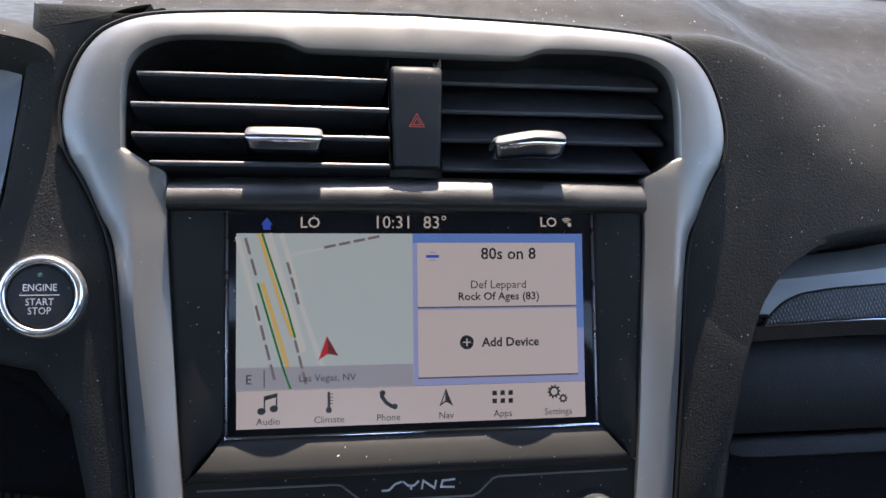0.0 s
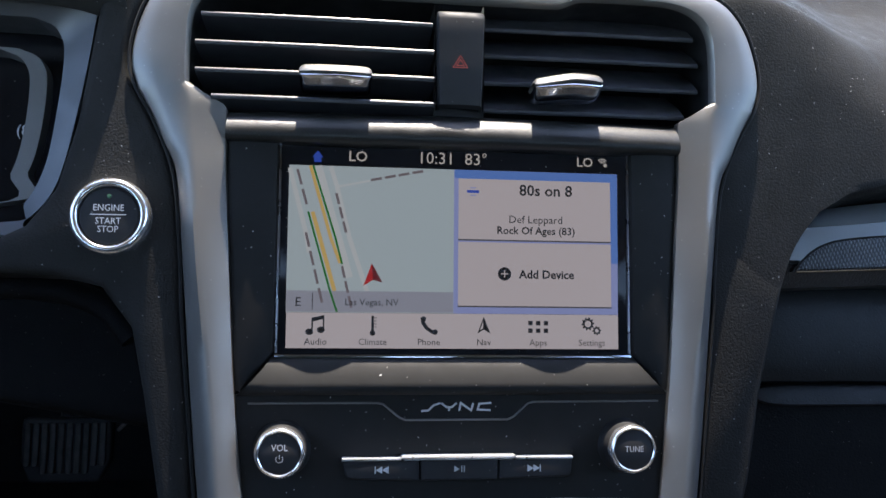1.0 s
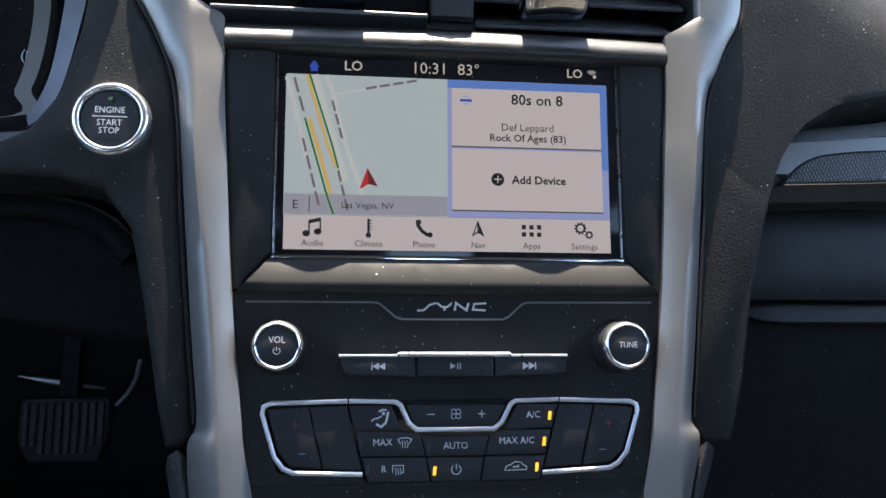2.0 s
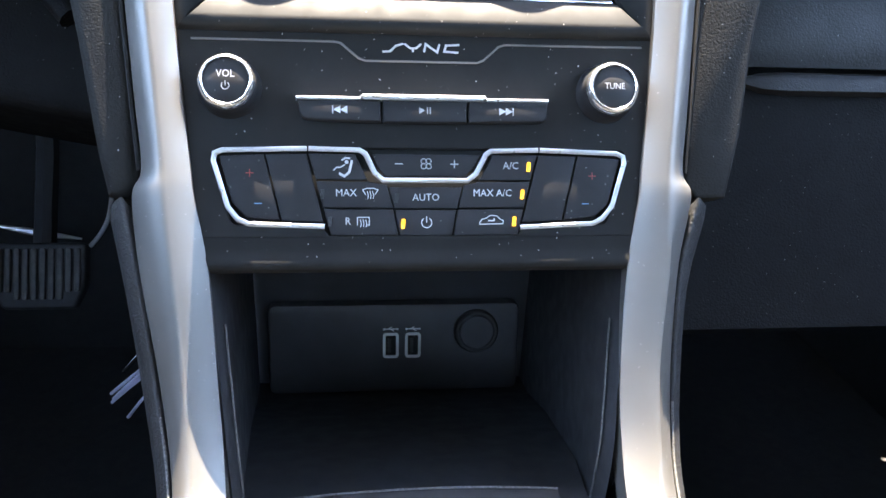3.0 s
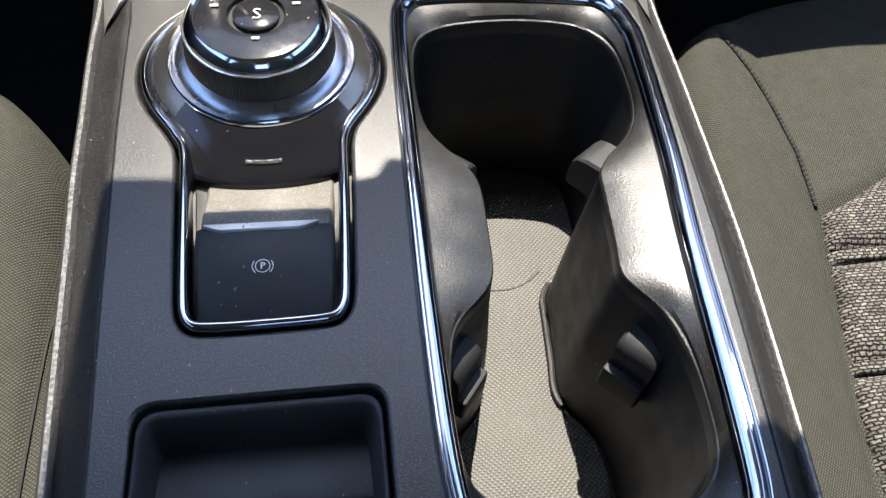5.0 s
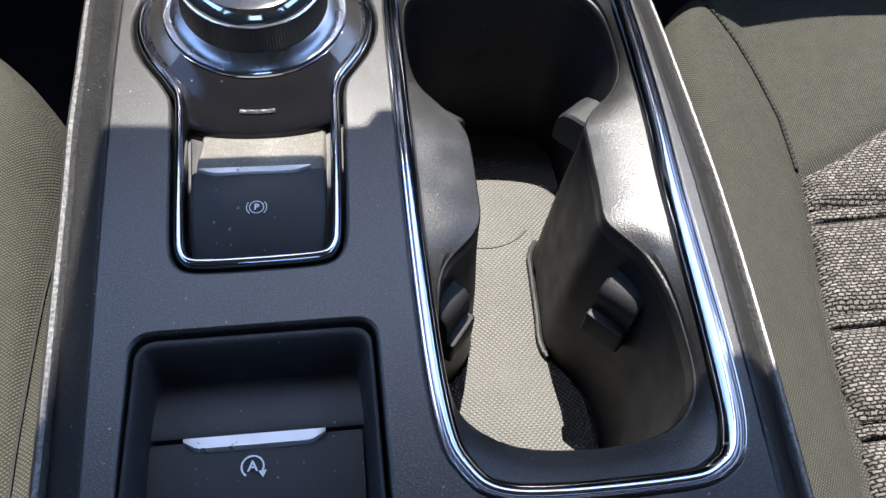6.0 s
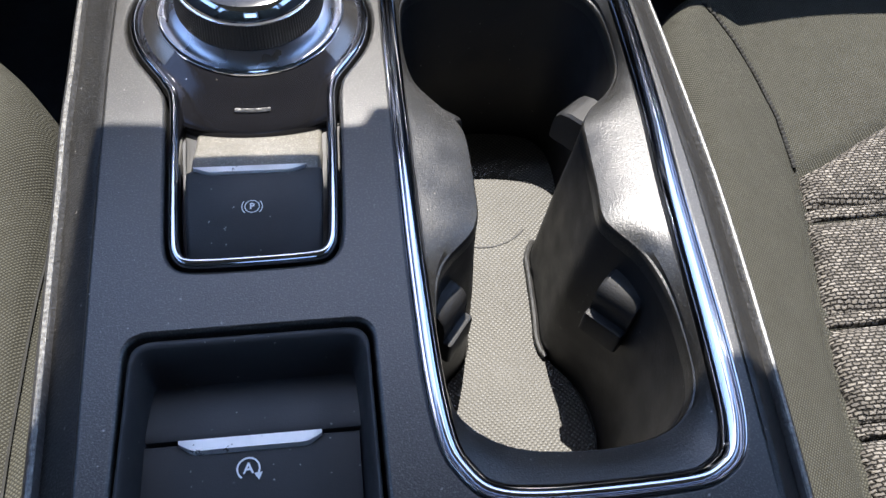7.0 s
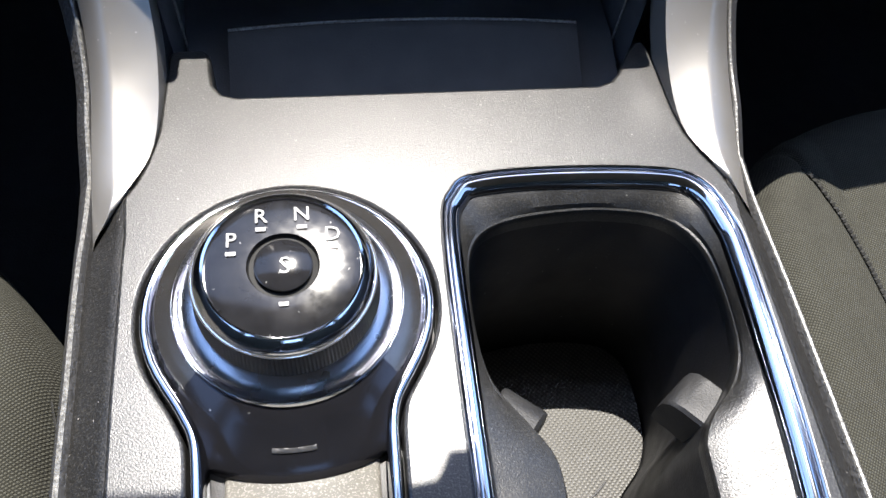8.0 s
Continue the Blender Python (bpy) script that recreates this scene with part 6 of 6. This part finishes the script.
def loop_walk(loop, anchors, per):
    """Points along a closed outline, evenly spaced between the outline's points nearest to each anchor."""
    n = len(loop)
    ids = [min(range(n), key=lambda i: (loop[i][0] - x) ** 2 + (loop[i][1] - y) ** 2) for x, y in anchors]
    out = []
    for a, b in zip(ids, ids[1:] + ids[:1]):
        run = [Vector((*loop[i % n], 0)) for i in range(a, b + 1 if b > a else b + n + 1)]
        ls = [0.0]
        for p, q in zip(run, run[1:]):
            ls.append(ls[-1] + (q - p).length)
        for k in range(per):
            want = ls[-1] * k / per
            i = max(j for j in range(len(run) - 1) if ls[j] <= want + 1e-12)
            out.append(run[i].lerp(run[i + 1], (want - ls[i]) / max(1e-9, ls[i + 1] - ls[i])))
    return out


rim_line = ccw(grown(CL, -0.0030))
# counter-clockwise, from the rear right round the front to the left
A_RIM = [(0.0790, -0.0470), (0.0865, 0.0080), (0.0885, 0.0300), (0.0905, 0.0680), (0.0450, 0.1255), (0.0050, 0.0750), (0.0040, 0.0300), (0.0038, 0.0100), (0.0036, -0.0560), (0.0400, -0.0920)]
A_WELL = [(0.0768, -0.0470), (0.0648, 0.0080), (0.0664, 0.0300), (0.0868, 0.0680), (0.0420, 0.1178), (0.0086, 0.0750), (0.0256, 0.0300), (0.0252, 0.0100), (0.0062, -0.0560), (0.0400, -0.0800)]
rows = []
for p, q in zip(loop_walk(rim_line, A_RIM, 32), loop_walk(WELL, A_WELL, 32)):
    w = (q - p)
    e = min(0.0013, w.length * 0.3)
    rows.append([p + Vector((0, 0, -0.010)), p + Vector((0, 0, -0.0046)), p + w.normalized() * 0.0004 + Vector((0, 0, -0.0042)), p.lerp(q, 0.35) + Vector((0, 0, -0.0054)), p.lerp(q, 0.7) + Vector((0, 0, -0.0072)), q - w.normalized() * e + Vector((0, 0, -0.0088)), q - w.normalized() * e * 0.45 + Vector((0, 0, -0.0091)), q - w.normalized() * e * 0.1 + Vector((0, 0, -0.0099)), q + Vector((0, 0, -0.0112)), q + Vector((0, 0, -0.0150))])
g = grid(rows + rows[:1])
part("insert", moved((g[0], [tuple(reversed(f)) for f in g[1]]), CON), M_INSERT, cup, "grey textured plastic insert", smooth=24)
rows = [[(x, y, z) for x, y in grown(WELL, -d)] for d, z in ((0.0, -0.0149), (0.0005, -0.026), (0.0026, -0.050), (0.0046, -0.084), (0.0051, -0.099))]
g = grid(rows, wrap=True)
part("well_wall", moved((g[0], [tuple(reversed(f)) for f in g[1]]), CON), M_WELL, cup, smooth=50)
part("floor_mat", moved(slab(grown(WELL, -0.0052), -0.099, -0.0908, 0.0012), CON), M_MAT, cup, "grey woven-textured rubber mat")
part("mat_seam", moved(rail([(0.044 + 0.026 * math.cos(radians(a)), 0.0735 + 0.029 * math.sin(radians(a))) for a in range(-135, -40, 6)], bead(0.0008, 0.0003, -0.0907), closed=False), CON), M_RUBBER, cup, smooth=0)
part("mat_seam", moved(rail([(0.043 + 0.029 * math.cos(radians(a)), -0.040 + 0.031 * math.sin(radians(a))) for a in range(-60, 40, 6)], bead(0.0008, 0.0003, -0.0907), closed=False), CON), M_RUBBER, cup, smooth=0)
def grip_flap(x, y, z, turn, size=1.25, drop=0.0):
    """A rubber block that leans out of the wall: a flat head, a rounded nose and a lower step."""
    m = CON @ pose(x, y, z, 0, 0, turn) @ Matrix.Scale(size, 4)
    rows = []
    for a, zt, zb in ((-0.004, 0.0005, -0.012), (0.002, 0.0, -0.012), (0.0050, -0.0010, -0.0125), (0.0066, -0.0030, -0.0122), (0.0072, -0.0060, -0.0116), (0.0070, -0.0085, -0.0110)):
        rows.append([Vector((a, -0.0060, zb - drop)), Vector((a, -0.0060, zt - 0.0008)), Vector((a, -0.0052, zt)), Vector((a, 0.0052, zt)), Vector((a, 0.0060, zt - 0.0008)), Vector((a, 0.0060, zb - drop))])
    g = grid(rows, cap=True)
    geo = (g[0], [tuple(reversed(f)) for f in g[1]])
    if drop:
        step = slab(rounded(rect(-0.004, -0.0062, 0.0098, 0.0062), 0.0012), -0.0200, -0.0118, 0.0010, 2)
        geo = join(geo, step)
    part("grip_flap", moved(geo, m), M_FLAP, cup, "small rubber grip flap", smooth=35)


grip_flap(0.0750, 0.0525, -0.0185, 128)
grip_flap(0.0175, 0.0530, -0.0195, 50)
grip_flap(0.0738, -0.0200, -0.0235, 222, 1.2, 0.004)
grip_flap(0.0095, -0.0190, -0.0240, -38, 1.2, 0.004)
lip = [(x, y, -0.0893) for x, y in grown(WELL, -0.0062) if x > 0.045 and -0.012 < y < 0.046]
part("wall_lip", moved(tube(lip, 0.0013, 8), CON), M_INSERT, cup, "raised lip along the foot of the wall")
part("stain", moved(slab(rounded([(0.030, -0.0868), (0.048, -0.0872), (0.056, -0.0858), (0.050, -0.0842), (0.034, -0.0845)], 0.001), -0.0142, -0.0137, 0.0001), CON), shader("dried_dust", (0.24, 0.19, 0.12), 0.95, var=0.4, vscale=500), cup, "dried dusty spill")

# ---- seats ----
def along(v, table):
    """Straight-line look-up in a table of pairs."""
    if v <= table[0][0]:
        return table[0][1]
    for (a, p), (b, q) in zip(table, table[1:]):
        if v <= b:
            return p + (q - p) * (v - a) / (b - a)
    return table[-1][1]


SEAM = [(-0.40, 0.085), (-0.15, 0.1445), (-0.080, 0.1590), (-0.048, 0.1645), (-0.026, 0.1685), (0.008, 0.1765), (0.037, 0.1845), (0.068, 0.1925), (0.102, 0.1955), (0.131, 0.1955), (0.153, 0.1925), (0.170, 0.1865), (0.181, 0.1780), (0.190, 0.1660)]
SIDE_SEAM = [(-0.40, 0.080), (-0.10, 0.118), (0.010, 0.1255), (0.050, 0.1285), (0.110, 0.1320), (0.142, 0.1385), (0.159, 0.1470), (0.173, 0.1590), (0.180, 0.170)]
FRONT = [(0.070, 0.060), (0.100, 0.098), (0.118, 0.126), (0.133, 0.150), (0.142, 0.162), (0.1593, 0.184), (0.172, 0.200), (0.186, 0.215), (0.200, 0.2265), (0.220, 0.2345), (0.240, 0.2400), (0.278, 0.2450), (0.36, 0.248), (0.58, 0.233)]
INSERT_TOP = [(0.190, 0.0670), (0.2032, 0.0725), (0.2219, 0.0825), (0.2486, 0.0960), (0.29, 0.110), (0.36, 0.118), (0.50, 0.118)]


def cushion_z(x, y):
    w = x - (0.1935 + (min(y, 0.10) - 0.067) * 0.247)
    crest = 0.340
    if w < -0.043:
        z = crest - 0.060 * min(1.7, (-0.043 - w) / 0.040) ** 2.2
    elif w < 0:
        z = crest - 0.017 * ((w + 0.043) / 0.043) ** 1.5
    else:
        z = crest - 0.017 + 0.004 * min(1.0, w / 0.05)
    z -= 0.0030 * math.exp(-((x - along(y, SEAM)) / 0.0028) ** 2)
    z -= 0.0022 * math.exp(-((x - along(y, SIDE_SEAM)) / 0.0024) ** 2)
    if x > along(y, SEAM) + 0.004 and y < along(x, INSERT_TOP) - 0.004:
        z -= 0.009
    return z + 0.0008 * math.sin(31 * x + 17 * y) * math.sin(23 * y + 9 * x)


def seat(s, dy, label):
    st = thing("front_seat", label, "seat", "front seats")

    def place(geo):
        geo = geo if s > 0 else mirrored(geo)
        return moved(geo, Matrix.Translation((0, dy, 0)))

    xs = [0.072, 0.082, 0.092, 0.100, 0.107] + [0.112 + 0.0022 * k for k in range(48)] + [0.222, 0.232, 0.245, 0.26, 0.28, 0.31, 0.36, 0.42, 0.48, 0.54, 0.58]
    rows = []
    for x in xs:
        front = along(x, FRONT)
        r = [Vector((x, y, cushion_z(x, y))) for y in [-0.42 + (front - 0.035 + 0.42) * (1 - (1 - k / 79) ** 1.7) for k in range(80)]]
        top = r[-1].z
        for k in range(1, 13):
            a = k / 12 * math.pi * 0.62
            r.append(Vector((x, front - 0.035 + 0.035 * math.sin(min(a, math.pi / 2)) - 0.02 * max(0, a - math.pi / 2), top - 0.050 * (1 - math.cos(a)))))
        rows.append(r)
    g = grid([crom(r, 1) for r in rows])
    part("cushion", place((g[0], [tuple(reversed(f)) for f in g[1]])), M_CLOTH, st, smooth=70)
    part("base", place(box(0.125, -0.42, 0.05, 0.57, 0.12, 0.29)), M_KNEE, st)
    # padded insert: broad pads with a narrow strip between each pair
    bands = [(0.0470, 0.140, "pad"), (0.0395, 0.0460, "strip"), (-0.0065, 0.0388, "pad"), (-0.0135, -0.0072, "strip"), (-0.0535, -0.0142, "pad"), (-0.0600, -0.0542, "strip"), (-0.100, -0.0607, "pad"), (-0.1065, -0.1007, "strip"), (-0.147, -0.1072, "pad"), (-0.1535, -0.1477, "strip"), (-0.195, -0.1542, "pad"), (-0.34, -0.1957, "pad")]
    for y0, y1, kind in bands:
        rr = []
        for j in range(36):
            t = (j / 35) ** 1.7
            prof = []
            for q in range(11):
                u = q / 10
                x = along(y0 + 0.003, SEAM) + 0.0012 + (0.52 - 0.19) * t
                top = min(y1, along(x, INSERT_TOP) - 0.0008)
                y = y0 + max(0.001, top - y0) * u
                x = along(min(y, 0.067), SEAM) + 0.0012 + (0.52 - 0.19) * t
                edge = min(1.0, math.sin(math.pi * u) * 2.2) ** 0.6 * min(1.0, j / 2.5)
                lift = (0.0050 if kind == "pad" else 0.0026) * edge
                prof.append(Vector((x, y, 0.3226 + 0.004 * min(1.0, t * 6) - 0.0022 + lift)))
            rr.append(prof)
        part(kind, place(grid(rr)), M_RIBBED, st, smooth=60)
    # sewn seams
    for name, tab, a, b in (("seam", SEAM, 0.178, 0.069), ("side_seam", SIDE_SEAM, 0.128, -0.14)):
        path = []
        for k in range(40):
            y = a + (b - a) * k / 39
            x = along(y, tab)
            path.append(Vector((x, y, cushion_z(x, y) + 0.0014)))
        part(name, place(tube(path, 0.0005 if name == "side_seam" else 0.0007, 5)), M_THREAD if name == "side_seam" else M_CLOTH, st)
        if name == "side_seam":
            continue
        stitches = []
        for k in range(39):
            p, d = path[k], path[k + 1] - path[k]
            stitches.append(tube([p + Vector((-0.0006, 0, 0.0007)), p + Vector((-0.0006, 0, 0.0012)) + d * 0.28, p + Vector((-0.0006, 0, 0.0007)) + d * 0.5], 0.00125, 5))
        part("stitching", place(join(*stitches)), M_THREAD, st, "dark stitching")
    back = grid([[Vector((x, -0.36 - 0.24 * t + 0.03 * math.cos((x - 0.35) * 6), 0.30 + 0.62 * t)) for x in (0.12, 0.16, 0.25, 0.35, 0.45, 0.54, 0.58)] for t in (0, 0.25, 0.5, 0.75, 1)])
    part("backrest", place(join(back, box(0.12, -0.72, 0.28, 0.58, -0.60, 0.92))), M_CLOTH, st, smooth=60)


seat(1, 0.0, "grey-olive cloth passenger seat with a stitched bolster")
seat(-1, -0.030, "grey-olive cloth driver seat beside the console")

# ---- footwell ----
br = thing("brake_pedal", "black ribbed rubber brake pedal on its arm", "pedal")
PD = Matrix.Translation((-0.353, 0.700, 0.270)) @ Matrix.Rotation(radians(62), 4, "X")
part("pad", moved(slab(rounded([(-0.047, 0.034), (0.047, 0.034), (0.047, -0.012), (0.036, -0.036), (-0.036, -0.036), (-0.047, -0.012)], 0.008), -0.012, 0.0, 0.004, 3), PD), M_RUBBER, br)
for k in range(10):
    x = -0.0385 + 0.0086 * k
    part("rib", moved(slab(rounded(rect(x - 0.0030, -0.026 if 1 < k < 8 else -0.018, x + 0.0030, 0.028), 0.0025), -0.002, 0.0040, 0.0015, 3), PD), M_PEDAL, br)
part("arm", tube([(-0.353, 0.72, 0.275), (-0.353, 0.78, 0.38), (-0.353, 0.84, 0.56), (-0.353, 1.005, 0.66)], 0.012), M_BLACK, br)
part("bright_rod", tube(crom([(-0.420, 0.765, 0.300), (-0.375, 0.774, 0.286), (-0.330, 0.775, 0.278)], 4), [0.001, 0.002, 0.003, 0.004, 0.004, 0.0035, 0.003, 0.002, 0.001]), M_METAL, br, "bare metal return rod")
part("bright_rod", tube(crom([(-0.255, 0.652, 0.375), (-0.262, 0.655, 0.352), (-0.272, 0.656, 0.335), (-0.283, 0.658, 0.322)], 3), 0.0022), M_METAL, br, "bare metal rod")
wr = thing("loose_wires", "bundle of pale loose wires under the dashboard", "wires")
rnd = random.Random(4)
for k in range(8):
    p0 = Vector((-0.192 - 0.004 * rnd.random(), 0.515 + 0.02 * rnd.random(), 0.292 - 0.006 * k + 0.008 * rnd.random()))
    p1 = p0 + Vector((-0.030 - 0.018 * rnd.random(), 0.004, -0.030 - 0.012 * rnd.random()))
    part("wire", tube(crom([Vector((-0.118, 0.53, 0.275)), p0, p0.lerp(p1, 0.5) + Vector((0.004 * rnd.random(), 0, 0.004)), p1], 4), 0.0016, 6), M_WIRE if k % 3 else M_CHROME, wr)
tagged(part("tunnel", box(-0.125, 0.20, 0.0, 0.125, 0.9, 0.30), M_CARPET), "black carpeted transmission tunnel", "tunnel", kind="structure")
tagged(part("console_body", box(-0.088, -0.60, 0.0, 0.084, 0.155, 0.30), M_KNEE), "dark plastic lower body of the console", "console", kind="structure")
tagged(part("armrest", slab(rounded([(-0.085, -0.13), (0.082, -0.13), (0.082, -0.55), (-0.085, -0.55)], 0.02), 0.30, 0.44, 0.015, 4), M_CLOTH), "grey cloth-covered centre armrest behind the console", "armrest")
part_clip = thing("door_trim_clip", "small bright clip in the passenger footwell", "clip")
part("clip", moved(lathe([(0.004, 0.0), (0.004, 0.002), (0.0002, 0.003)], 12), Matrix.Translation((0.625, 0.724, 0.195)) @ Matrix.Rotation(radians(70), 4, "X")), M_CHROME, part_clip)
part("bracket", tube([(0.625, 0.7245, 0.195), (0.68, 0.735, 0.19), (0.722, 0.74, 0.185)], 0.0025, 6), M_BLACK, part_clip)
